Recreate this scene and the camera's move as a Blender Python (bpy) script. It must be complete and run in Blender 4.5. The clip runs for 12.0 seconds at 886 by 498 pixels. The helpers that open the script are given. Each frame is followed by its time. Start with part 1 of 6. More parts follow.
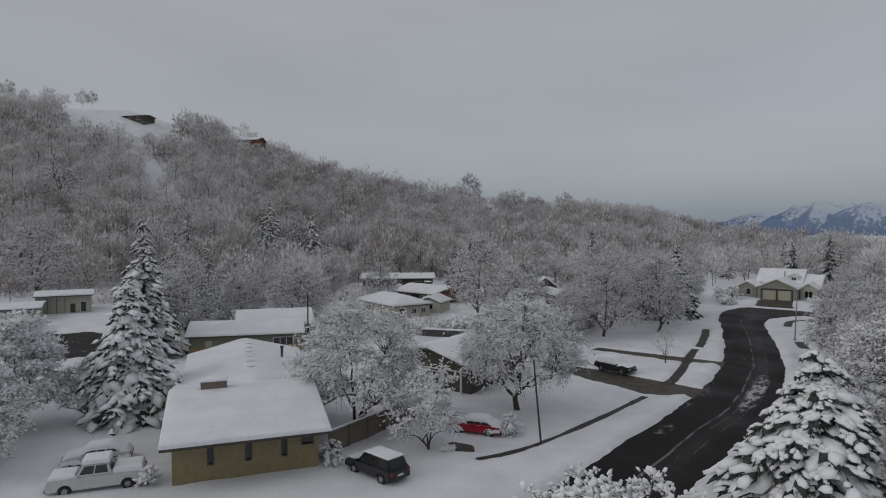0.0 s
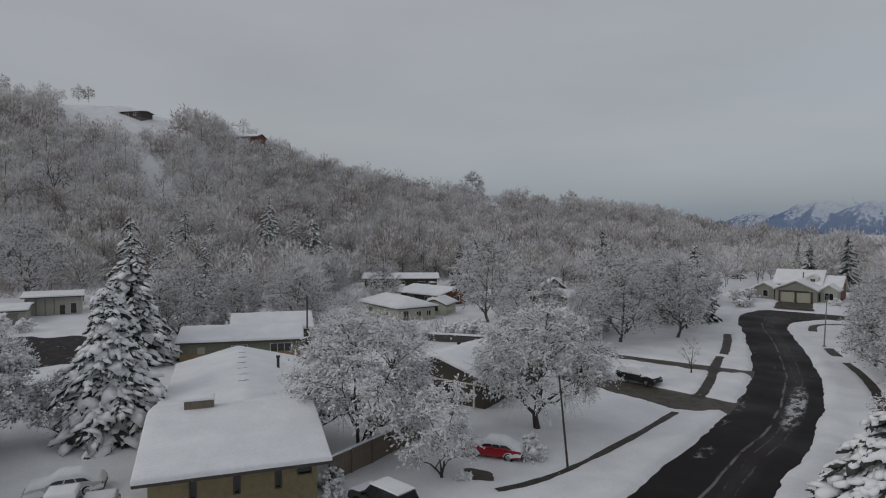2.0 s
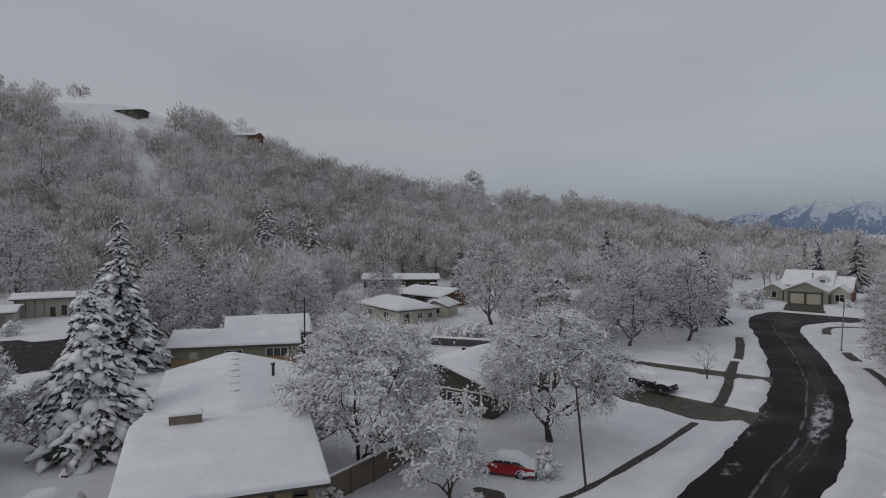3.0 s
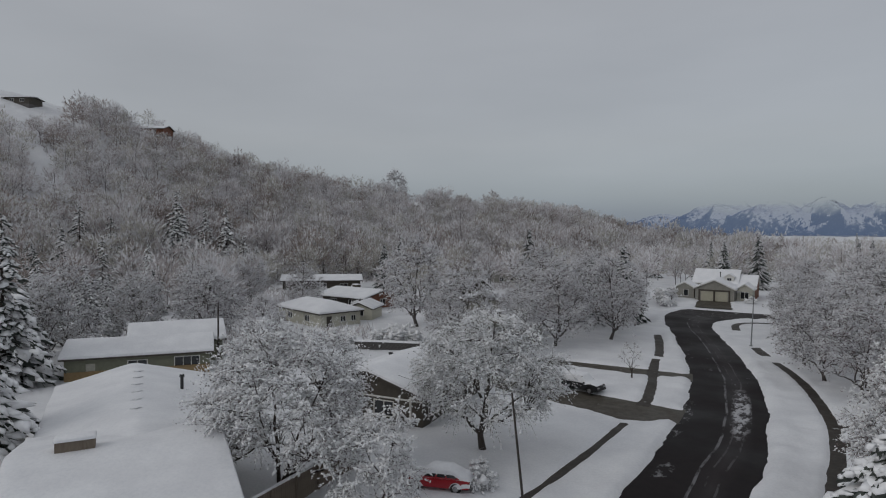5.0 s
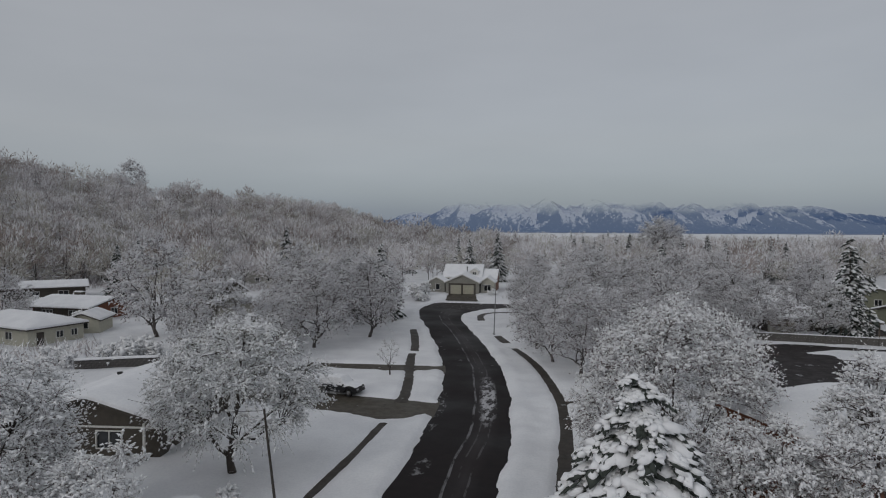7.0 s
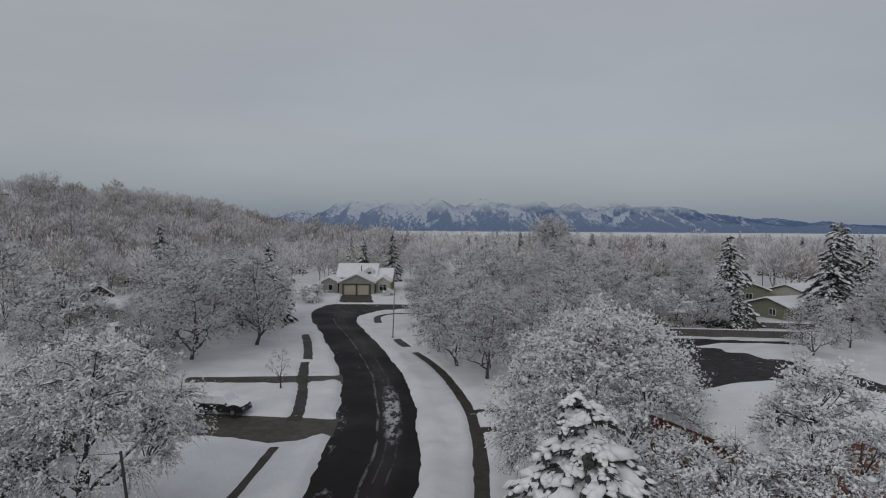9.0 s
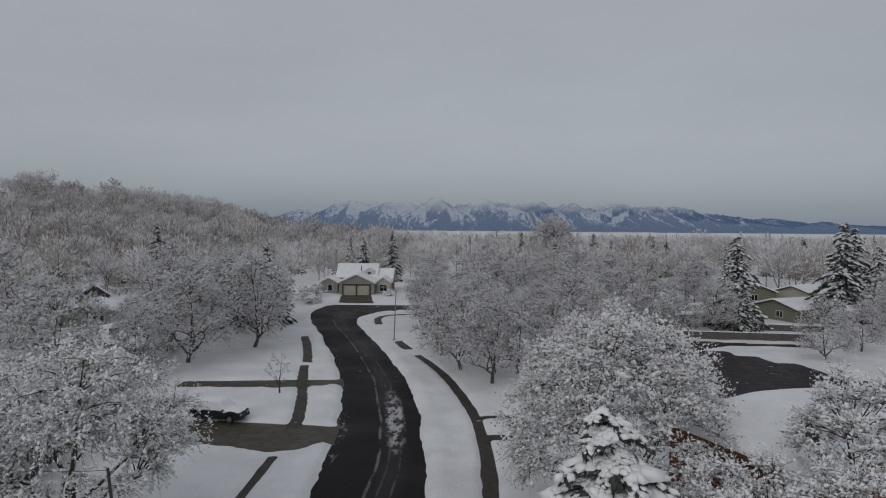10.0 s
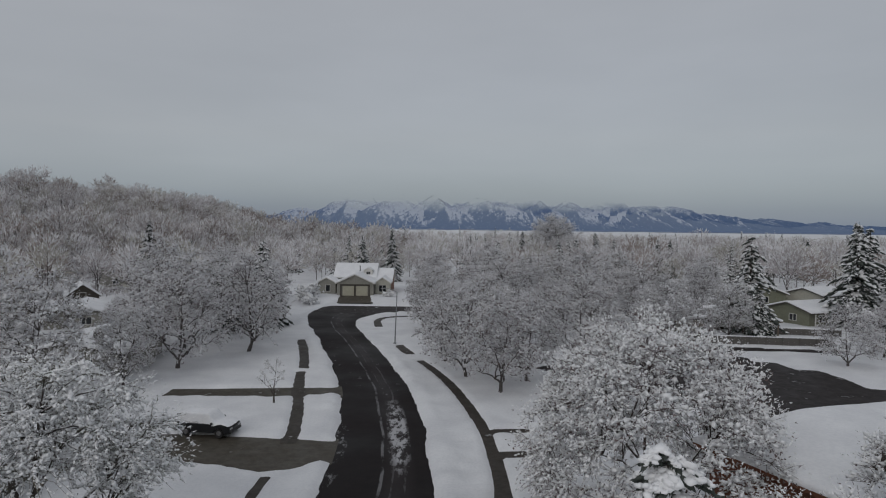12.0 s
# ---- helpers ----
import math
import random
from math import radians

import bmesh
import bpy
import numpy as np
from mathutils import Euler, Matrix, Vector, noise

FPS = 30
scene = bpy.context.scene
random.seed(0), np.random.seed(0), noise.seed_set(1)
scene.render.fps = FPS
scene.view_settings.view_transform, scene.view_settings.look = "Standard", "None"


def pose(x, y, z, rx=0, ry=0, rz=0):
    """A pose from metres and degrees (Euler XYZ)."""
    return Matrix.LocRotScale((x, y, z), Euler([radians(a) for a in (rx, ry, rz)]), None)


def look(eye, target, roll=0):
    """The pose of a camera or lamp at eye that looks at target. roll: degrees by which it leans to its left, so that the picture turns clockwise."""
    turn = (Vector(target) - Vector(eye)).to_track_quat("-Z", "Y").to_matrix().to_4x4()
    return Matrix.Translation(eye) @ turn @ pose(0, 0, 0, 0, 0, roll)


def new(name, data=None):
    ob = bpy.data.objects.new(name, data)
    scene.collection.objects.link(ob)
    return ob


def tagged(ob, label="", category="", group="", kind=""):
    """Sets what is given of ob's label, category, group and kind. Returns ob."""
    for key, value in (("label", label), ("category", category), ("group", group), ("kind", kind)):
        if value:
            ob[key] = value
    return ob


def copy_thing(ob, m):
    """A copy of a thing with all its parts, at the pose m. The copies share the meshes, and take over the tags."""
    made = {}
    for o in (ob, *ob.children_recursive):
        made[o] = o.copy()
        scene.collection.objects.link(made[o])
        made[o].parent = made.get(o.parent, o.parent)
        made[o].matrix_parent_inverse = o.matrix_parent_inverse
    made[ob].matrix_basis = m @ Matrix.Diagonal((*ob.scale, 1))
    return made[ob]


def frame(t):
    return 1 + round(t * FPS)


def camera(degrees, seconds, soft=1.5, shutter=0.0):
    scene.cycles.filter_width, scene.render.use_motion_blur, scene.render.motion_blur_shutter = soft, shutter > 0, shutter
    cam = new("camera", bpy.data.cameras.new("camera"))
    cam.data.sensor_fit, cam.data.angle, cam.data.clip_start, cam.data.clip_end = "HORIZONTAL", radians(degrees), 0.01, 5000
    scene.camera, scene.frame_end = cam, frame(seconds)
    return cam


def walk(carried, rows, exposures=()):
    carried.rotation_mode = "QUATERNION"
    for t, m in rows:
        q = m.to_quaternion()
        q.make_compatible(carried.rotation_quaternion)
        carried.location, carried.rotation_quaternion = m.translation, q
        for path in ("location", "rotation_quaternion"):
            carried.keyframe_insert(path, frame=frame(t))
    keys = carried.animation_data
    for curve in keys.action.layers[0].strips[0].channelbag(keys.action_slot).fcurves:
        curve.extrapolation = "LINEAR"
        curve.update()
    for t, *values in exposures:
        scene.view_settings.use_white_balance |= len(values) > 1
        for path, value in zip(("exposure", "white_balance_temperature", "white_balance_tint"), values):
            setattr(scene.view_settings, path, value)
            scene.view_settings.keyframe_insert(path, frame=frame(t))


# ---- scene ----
cam = camera(72.4, 12.0, soft=1.1)
PATH = [
    (0, (0.391, 1.784, 17.001), (-0.91, 3.302, 16.945), -0.0),
    (0.5, (-0.41, 2.375, 17.004), (-1.715, 3.889, 16.947), 0.0),
    (1, (-1.27, 3.1, 17.035), (-2.577, 4.613, 16.977), 0.0),
    (1.5, (-2.589, 4.179, 17.077), (-3.894, 5.693, 17.016), 0.1),
    (2, (-3.925, 5.269, 17.088), (-5.228, 6.785, 17.027), 0.1),
    (2.5, (-5.269, 6.393, 17.079), (-6.57, 7.91, 17.018), 0.1),
    (4.5, (-8.656, 9.054, 16.961), (-9.899, 10.62, 16.903), 0.3),
    (5, (-8.634, 9.066, 16.987), (-9.726, 10.74, 16.927), 0.3),
    (5.5, (-8.734, 8.87, 17.11), (-9.467, 10.73, 17.047), 0.5),
    (6, (-8.917, 9.14, 17.128), (-9.531, 11.042, 17.065), 0.5),
    (6.5, (-9.056, 10.067, 17.116), (-9.599, 11.991, 17.053), 0.3),
    (7, (-9.264, 11.315, 17.155), (-9.633, 13.28, 17.09), 0.3),
    (7.5, (-9.59, 12.58, 17.154), (-9.792, 14.568, 17.088), 0.3),
    (9.5, (-11.305, 17.33, 17.006), (-11.311, 19.329, 16.937), 0.4),
    (10, (-11.538, 18.249, 17.072), (-11.545, 20.247, 17.002), 0.5),
    (10.5, (-11.794, 19.216, 17.067), (-11.799, 21.215, 16.997), 0.6),
    (11, (-12.02, 20.345, 17.05), (-12.025, 22.343, 16.979), 0.6),
    (11.5, (-12.229, 21.447, 17.02), (-12.231, 23.446, 16.949), 0.6),
    (12, (-12.381, 22.245, 17.028), (-12.38, 24.243, 16.955), 0.7),
]
walk(cam, [(t, look(eye, target, roll)) for t, eye, target, roll in PATH])

# ---- light ----
world = bpy.data.worlds.new("overcast")
scene.world = world
world.use_nodes = True
_nt = world.node_tree
_nt.nodes.clear()
_out = _nt.nodes.new("ShaderNodeOutputWorld")
_bg = _nt.nodes.new("ShaderNodeBackground")
_sky = _nt.nodes.new("ShaderNodeTexSky")
_sky.sky_type = "NISHITA"
_sky.sun_disc = False
_sky.sun_elevation = radians(32)
_sky.sun_rotation = radians(200)
_tc = _nt.nodes.new("ShaderNodeTexCoord")
_sep = _nt.nodes.new("ShaderNodeSeparateXYZ")
_ramp = _nt.nodes.new("ShaderNodeValToRGB")
_mix = _nt.nodes.new("ShaderNodeMix")
_mix.data_type = "RGBA"
_mix.inputs[0].default_value = 0.015
_nt.links.new(_tc.outputs["Generated"], _sep.inputs[0])
_nt.links.new(_sep.outputs["Z"], _ramp.inputs[0])
# cloud deck: dim and bluish at the horizon, brighter overhead
_els = _ramp.color_ramp.elements
_els[0].position, _els[0].color = 0.0, (0.15, 0.19, 0.265, 1)
_els[1].position, _els[1].color = 1.0, (0.385, 0.395, 0.41, 1)
for _p, _c in ((0.03, (0.17, 0.203, 0.262)), (0.06, (0.235, 0.258, 0.296)), (0.095, (0.295, 0.31, 0.335)), (0.14, (0.328, 0.336, 0.35)), (0.35, (0.352, 0.36, 0.374)), (0.6, (0.372, 0.382, 0.396))):
    _e = _els.new(_p)
    _e.color = (*_c, 1)
# faint billows in the cloud deck
_map = _nt.nodes.new("ShaderNodeMapping")
_map.inputs["Scale"].default_value = (1.6, 1.6, 6.0)
_cloud = _nt.nodes.new("ShaderNodeTexNoise")
_cloud.inputs["Scale"].default_value, _cloud.inputs["Detail"].default_value = 1.4, 4
_tone = _nt.nodes.new("ShaderNodeMapRange")
_tone.inputs["From Min"].default_value, _tone.inputs["From Max"].default_value = 0.3, 0.7
_tone.inputs["To Min"].default_value, _tone.inputs["To Max"].default_value = 0.94, 1.05
_deck = _nt.nodes.new("ShaderNodeVectorMath")
_deck.operation = "SCALE"
_nt.links.new(_tc.outputs["Generated"], _map.inputs[0])
_nt.links.new(_map.outputs[0], _cloud.inputs["Vector"])
_nt.links.new(_cloud.outputs["Fac"], _tone.inputs["Value"])
_nt.links.new(_ramp.outputs[0], _deck.inputs[0])
_nt.links.new(_tone.outputs[0], _deck.inputs["Scale"])
_nt.links.new(_deck.outputs[0], _mix.inputs[6])
_nt.links.new(_sky.outputs[0], _mix.inputs[7])
_nt.links.new(_mix.outputs[2], _bg.inputs[0])
_bg.inputs[1].default_value = 0.95
_nt.links.new(_bg.outputs[0], _out.inputs[0])

_sl = bpy.data.lights.new("sun", "SUN")
_sl.energy, _sl.angle, _sl.color = 0.5, radians(40), (1.0, 0.97, 0.93)
sun = new("sun", _sl)
sun.matrix_world = look((0, 0, 300), (90, 150, 190))


# ---- materials ----
def mat(name):
    m = bpy.data.materials.new(name)
    m.use_nodes = True
    nt = m.node_tree
    return m, nt, nt.nodes["Principled BSDF"]


def node(nt, kind, **vals):
    n = nt.nodes.new(kind)
    for k, v in vals.items():
        n.inputs[k].default_value = v
    return n


def noise_tex(nt, scale, detail=4, rough=0.6, coord="Object", stretch=None):
    tc = nt.nodes.new("ShaderNodeTexCoord")
    n = node(nt, "ShaderNodeTexNoise", Scale=scale, Detail=detail, Roughness=rough)
    if stretch:
        mp = nt.nodes.new("ShaderNodeMapping")
        mp.inputs["Scale"].default_value = stretch
        nt.links.new(tc.outputs[coord], mp.inputs[0])
        nt.links.new(mp.outputs[0], n.inputs["Vector"])
    else:
        nt.links.new(tc.outputs[coord], n.inputs["Vector"])
    return n.outputs["Fac"]


def ramp(nt, fac, stops):
    r = nt.nodes.new("ShaderNodeValToRGB")
    el = r.color_ramp.elements
    el[0].position, el[0].color = stops[0][0], (*stops[0][1], 1)
    el[1].position, el[1].color = stops[-1][0], (*stops[-1][1], 1)
    for p, c in stops[1:-1]:
        e = el.new(p)
        e.color = (*c, 1)
    nt.links.new(fac, r.inputs[0])
    return r.outputs[0]


def bump(nt, bsdf, height, strength, dist):
    b = node(nt, "ShaderNodeBump", Strength=strength, Distance=dist)
    nt.links.new(height, b.inputs["Height"])
    nt.links.new(b.outputs[0], bsdf.inputs["Normal"])


def mixc(nt, fac, a, b):
    m = nt.nodes.new("ShaderNodeMix")
    m.data_type = "RGBA"
    for i, v in ((0, fac), (6, a), (7, b)):
        if isinstance(v, (int, float)):
            m.inputs[i].default_value = v
        elif isinstance(v, tuple):
            m.inputs[i].default_value = (*v, 1)
        else:
            nt.links.new(v, m.inputs[i])
    return m.outputs[2]


def plain(name, c0, c1, scale=3.0, rough=0.7, metal=0.0, bump_s=0.3, bump_d=0.02, stretch=None, spec=0.5):
    m, nt, b = mat(name)
    f = noise_tex(nt, scale, 5, 0.65, stretch=stretch)
    nt.links.new(ramp(nt, f, [(0.3, c0), (0.7, c1)]), b.inputs["Base Color"])
    b.inputs["Roughness"].default_value = rough
    b.inputs["Metallic"].default_value = metal
    b.inputs["Specular IOR Level"].default_value = spec
    if bump_s:
        bump(nt, b, noise_tex(nt, scale * 6, 3, 0.6, stretch=stretch), bump_s, bump_d)
    return m


def snow_material(name, big=0.25, d=0.06, lo=(0.735, 0.74, 0.76), hi=(0.82, 0.825, 0.84)):
    m, nt, b = mat(name)
    f1, f2 = noise_tex(nt, big, 3, 0.5), noise_tex(nt, 5.0, 4, 0.6)
    c1 = ramp(nt, f1, [(0.35, lo), (0.65, hi)])
    c2 = ramp(nt, f2, [(0.25, (0.84, 0.85, 0.87)), (0.6, (1.0, 1.0, 1.0))])
    mm = nt.nodes.new("ShaderNodeMix")
    mm.data_type, mm.blend_type = "RGBA", "MULTIPLY"
    mm.inputs[0].default_value = 0.6
    nt.links.new(c1, mm.inputs[6])
    nt.links.new(c2, mm.inputs[7])
    nt.links.new(mm.outputs[2], b.inputs["Base Color"])
    b.inputs["Roughness"].default_value = 0.75
    b.inputs["Specular IOR Level"].default_value = 0.25
    bump(nt, b, f2, 0.5, d)
    return m


M_SNOW = snow_material("snow", lo=(0.68, 0.685, 0.705), hi=(0.775, 0.78, 0.795))
M_ROOFSNOW = snow_material("roof_snow", 0.4, 0.03)


def leafy(name, c0, c1):
    return plain(name, c0, c1, 0.6, 0.85, bump_s=0)


M_TWIG = leafy("twig_brown", (0.095, 0.074, 0.072), (0.19, 0.155, 0.15))
M_TWIG_RED = leafy("twig_russet", (0.10, 0.072, 0.07), (0.20, 0.155, 0.148))
M_TWIG_OLIVE = leafy("twig_olive", (0.085, 0.08, 0.062), (0.17, 0.16, 0.125))
M_BARK = plain("bark", (0.035, 0.028, 0.024), (0.085, 0.07, 0.06), 4, 0.9, bump_s=0.6, stretch=(1, 1, 0.25))
M_NEEDLE = leafy("needles", (0.03, 0.038, 0.033), (0.075, 0.088, 0.076))


def spray_material(name, c0, c1, through_light=0.42):
    """Thin frosted twigs that let some light through; colour drifts from tree to tree."""
    m, nt, b = mat(name)
    f = noise_tex(nt, 0.11, 2, 0.5)
    col = ramp(nt, f, [(0.36, c0), (0.64, c1)])
    nt.links.new(col, b.inputs["Base Color"])
    b.inputs["Roughness"].default_value = 0.9
    b.inputs["Specular IOR Level"].default_value = 0.1
    t = nt.nodes.new("ShaderNodeBsdfTranslucent")
    nt.links.new(col, t.inputs["Color"])
    mx = nt.nodes.new("ShaderNodeMixShader")
    mx.inputs[0].default_value = through_light
    nt.links.new(b.outputs[0], mx.inputs[1])
    nt.links.new(t.outputs[0], mx.inputs[2])
    nt.links.new(mx.outputs[0], nt.nodes["Material Output"].inputs[0])
    return m


M_CLUMP = plain("snow_on_twigs", (0.82, 0.822, 0.835), (0.91, 0.912, 0.925), 1.5, 0.8, bump_s=0)
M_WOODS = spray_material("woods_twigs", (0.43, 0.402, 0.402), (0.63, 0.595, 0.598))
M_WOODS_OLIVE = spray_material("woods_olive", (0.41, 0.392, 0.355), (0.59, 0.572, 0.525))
M_MID = spray_material("street_tree_twigs", (0.15, 0.128, 0.124), (0.26, 0.228, 0.222))
M_MID_RED = spray_material("street_tree_russet", (0.17, 0.13, 0.126), (0.28, 0.228, 0.222))
M_MID_OLIVE = spray_material("street_tree_olive", (0.19, 0.176, 0.15), (0.29, 0.272, 0.24))
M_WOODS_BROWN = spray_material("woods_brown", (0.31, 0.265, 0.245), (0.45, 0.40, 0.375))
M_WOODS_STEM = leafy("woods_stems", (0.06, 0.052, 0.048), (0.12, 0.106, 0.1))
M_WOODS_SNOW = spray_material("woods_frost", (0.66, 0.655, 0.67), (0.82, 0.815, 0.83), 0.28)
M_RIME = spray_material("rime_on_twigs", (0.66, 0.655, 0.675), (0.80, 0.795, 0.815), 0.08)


def asphalt_material():
    m, nt, b = mat("wet_asphalt")
    tc = nt.nodes.new("ShaderNodeTexCoord")
    fine = noise_tex(nt, 1.2, 6, 0.7)
    broad = noise_tex(nt, 0.12, 3, 0.5)
    base = ramp(nt, fine, [(0.3, (0.0075, 0.0058, 0.006)), (0.75, (0.017, 0.013, 0.013))])
    # slush: u across and v along the street, y the distance down it
    uv = nt.nodes.new("ShaderNodeSeparateXYZ")
    nt.links.new(tc.outputs["UV"], uv.inputs[0])
    ob = nt.nodes.new("ShaderNodeSeparateXYZ")
    nt.links.new(tc.outputs["Object"], ob.inputs[0])
    def noise_uv(sx, sy, detail):
        mp = nt.nodes.new("ShaderNodeMapping")
        mp.inputs["Scale"].default_value = (sx, sy, 1)
        nt.links.new(tc.outputs["UV"], mp.inputs[0])
        n = node(nt, "ShaderNodeTexNoise", Scale=1.0, Detail=detail, Roughness=0.65)
        nt.links.new(mp.outputs[0], n.inputs["Vector"])
        return n.outputs["Fac"]
    def math1(op, a, c, clamp=False):
        k = nt.nodes.new("ShaderNodeMath")
        k.operation, k.use_clamp = op, clamp
        for i, v in enumerate((a, c)):
            if isinstance(v, (int, float)):
                k.inputs[i].default_value = v
            else:
                nt.links.new(v, k.inputs[i])
        return k.outputs[0]
    def hump(v, at, wide):
        return math1("SUBTRACT", 1.0, math1("DIVIDE", math1("ABSOLUTE", math1("SUBTRACT", v, at), 0), wide), True)
    wob = noise_uv(0.0, 0.5, 2.0)
    u2 = math1("ADD", uv.outputs["X"], math1("MULTIPLY", math1("SUBTRACT", wob, 0.5), 0.14))
    along, teeth, spots = noise_uv(9.0, 2.4, 4.0), noise_tex(nt, 1.0, 6, 0.72, stretch=(1.7, 0.6, 1)), noise_tex(nt, 1.0, 5, 0.65, stretch=(0.9, 0.6, 1))
    y = ob.outputs["Y"]
    lines = None
    for at, wide, gain in ((0.51, 0.018, 0.45), (0.70, 0.014, 0.25), (0.60, 0.012, 0.22)):
        l = math1("MULTIPLY", math1("MULTIPLY", hump(u2, at, wide), 2.2, True), math1("MULTIPLY", math1("MULTIPLY", math1("SUBTRACT", along, 0.36), 5.0, True), gain))
        lines = l if lines is None else math1("MAXIMUM", lines, l)
    # the trampled patch by the driveway, and a few leftovers along the kerb
    for at, wide, yy, long, gain, tex, cutoff in ((0.67, 0.12, 72.0, 10.0, 1.4, teeth, 0.45), (0.24, 0.09, 53.0, 3.0, 0.6, spots, 0.5), (0.3, 0.35, 95.0, 20.0, 0.5, spots, 0.6), (0.72, 0.2, 84.0, 26.0, 0.7, spots, 0.6), (0.08, 0.12, 68.0, 10.0, 0.8, teeth, 0.52)):
        zone = math1("MULTIPLY", math1("MULTIPLY", hump(uv.outputs["X"], at, wide), hump(y, yy, long)), 2.2, True)
        l = math1("MULTIPLY", zone, math1("MULTIPLY", math1("MULTIPLY", math1("SUBTRACT", tex, cutoff), 9.0, True), gain), True)
        lines = math1("MAXIMUM", lines, l)
    slush = ramp(nt, lines, [(0.12, (0, 0, 0)), (1.0, (0.9, 0.9, 0.9))])
    lane = math1("ADD", math1("MULTIPLY", math1("MULTIPLY", math1("SUBTRACT", broad, 0.42), 5.0, True), 0.3), math1("MULTIPLY", math1("MULTIPLY", hump(u2, 0.64, 0.16), along), 1.1), True)
    base = mixc(nt, lane, base, (0.042, 0.036, 0.037))
    col = mixc(nt, slush, base, (0.46, 0.46, 0.475))
    nt.links.new(col, b.inputs["Base Color"])
    rr = ramp(nt, broad, [(0.35, (0.45, 0.45, 0.45)), (0.65, (0.7, 0.7, 0.7))])
    nt.links.new(mixc(nt, slush, rr, (0.8, 0.8, 0.8)), b.inputs["Roughness"])
    b.inputs["Specular IOR Level"].default_value = 0.06
    bump(nt, b, fine, 0.25, 0.02)
    return m


def wet_material(name, c0, c1, snowy=0.62, r0=0.3, r1=0.6):
    m, nt, b = mat(name)
    f, g = noise_tex(nt, 1.5, 6, 0.7), noise_tex(nt, 0.55, 5, 0.65)
    base = ramp(nt, f, [(0.3, c0), (0.7, c1)])
    s = ramp(nt, g, [(snowy, (0, 0, 0)), (snowy + 0.08, (1, 1, 1))])
    nt.links.new(mixc(nt, s, base, (0.5, 0.51, 0.52)), b.inputs["Base Color"])
    nt.links.new(ramp(nt, g, [(0.3, (r0,) * 3), (0.7, (r1,) * 3)]), b.inputs["Roughness"])
    b.inputs["Specular IOR Level"].default_value = 0.15
    bump(nt, b, f, 0.2, 0.02)
    return m


M_ASPHALT = asphalt_material()
M_LOT = wet_material("wet_side_street", (0.014, 0.0115, 0.0115), (0.038, 0.031, 0.031), 0.62, 0.5, 0.75)
M_WALK = wet_material("wet_concrete", (0.03, 0.026, 0.022), (0.068, 0.058, 0.049), 0.64, 0.45, 0.7)
M_DRIVE = wet_material("wet_driveway", (0.048, 0.042, 0.033), (0.10, 0.088, 0.072), 0.66, 0.4, 0.7)


def siding_material(name, c0, c1, step=0.0, axis="Z", rough=0.75):
    """Painted boards or brick: a fine ribbing of the given step in metres."""
    m, nt, b = mat(name)
    f = noise_tex(nt, 2.0, 5, 0.65)
    nt.links.new(ramp(nt, f, [(0.3, c0), (0.7, c1)]), b.inputs["Base Color"])
    b.inputs["Roughness"].default_value = rough
    if step:
        tc = nt.nodes.new("ShaderNodeTexCoord")
        w = node(nt, "ShaderNodeTexWave", Scale=0.314 / step)
        w.bands_direction, w.wave_profile = axis, "SAW"
        nt.links.new(tc.outputs["Object"], w.inputs["Vector"])
        bump(nt, b, w.outputs["Fac"], 0.5, 0.02)
    else:
        bump(nt, b, f, 0.3, 0.02)
    return m


M_BRICK = siding_material("tan_brick", (0.20, 0.165, 0.085), (0.29, 0.24, 0.135), 0.08)
M_TANBRICK = siding_material("buff_brick", (0.24, 0.165, 0.08), (0.33, 0.235, 0.125), 0.08)
M_GREENGREY = siding_material("sage_siding", (0.15, 0.155, 0.11), (0.20, 0.205, 0.15), 0.15)
M_DARKSIDE = siding_material("dark_brown_siding", (0.045, 0.038, 0.03), (0.075, 0.064, 0.05), 0.2)
M_CREAM = siding_material("cream_siding", (0.42, 0.41, 0.33), (0.52, 0.50, 0.42), 0.2)
M_PALE = siding_material("pale_siding", (0.36, 0.35, 0.30), (0.46, 0.45, 0.39), 0.2)
M_GREY = siding_material("grey_siding", (0.22, 0.215, 0.19), (0.30, 0.29, 0.26), 0.15)
M_REDBRICK = siding_material("red_brick", (0.13, 0.05, 0.028), (0.22, 0.09, 0.05), 0.08)
M_TRIM = plain("white_trim", (0.55, 0.54, 0.51), (0.68, 0.67, 0.64), 3, 0.6, bump_s=0.1)
M_FASCIA = plain("dark_fascia", (0.04, 0.034, 0.028), (0.075, 0.062, 0.05), 3, 0.6, bump_s=0.2)
M_GARAGE = plain("garage_door_paint", (0.40, 0.385, 0.30), (0.48, 0.46, 0.37), 2, 0.6, bump_s=0.1)
M_WOODF = plain("weathered_boards", (0.13, 0.105, 0.08), (0.23, 0.19, 0.15), 2.5, 0.85, stretch=(3, 3, 0.4))
M_STONE = plain("dark_stone", (0.05, 0.046, 0.044), (0.17, 0.16, 0.155), 2.2, 0.85, bump_s=0.8, bump_d=0.06)
M_GREYWOOD = plain("grey_boards", (0.075, 0.07, 0.065), (0.15, 0.14, 0.13), 2.5, 0.85, stretch=(3, 3, 0.4))
M_POLE = plain("pole_wood", (0.035, 0.03, 0.027), (0.07, 0.06, 0.053), 3, 0.85, stretch=(4, 4, 0.5))
M_METAL = plain("galvanised_steel", (0.22, 0.225, 0.23), (0.34, 0.345, 0.35), 4, 0.45, 0.7, bump_s=0.05)
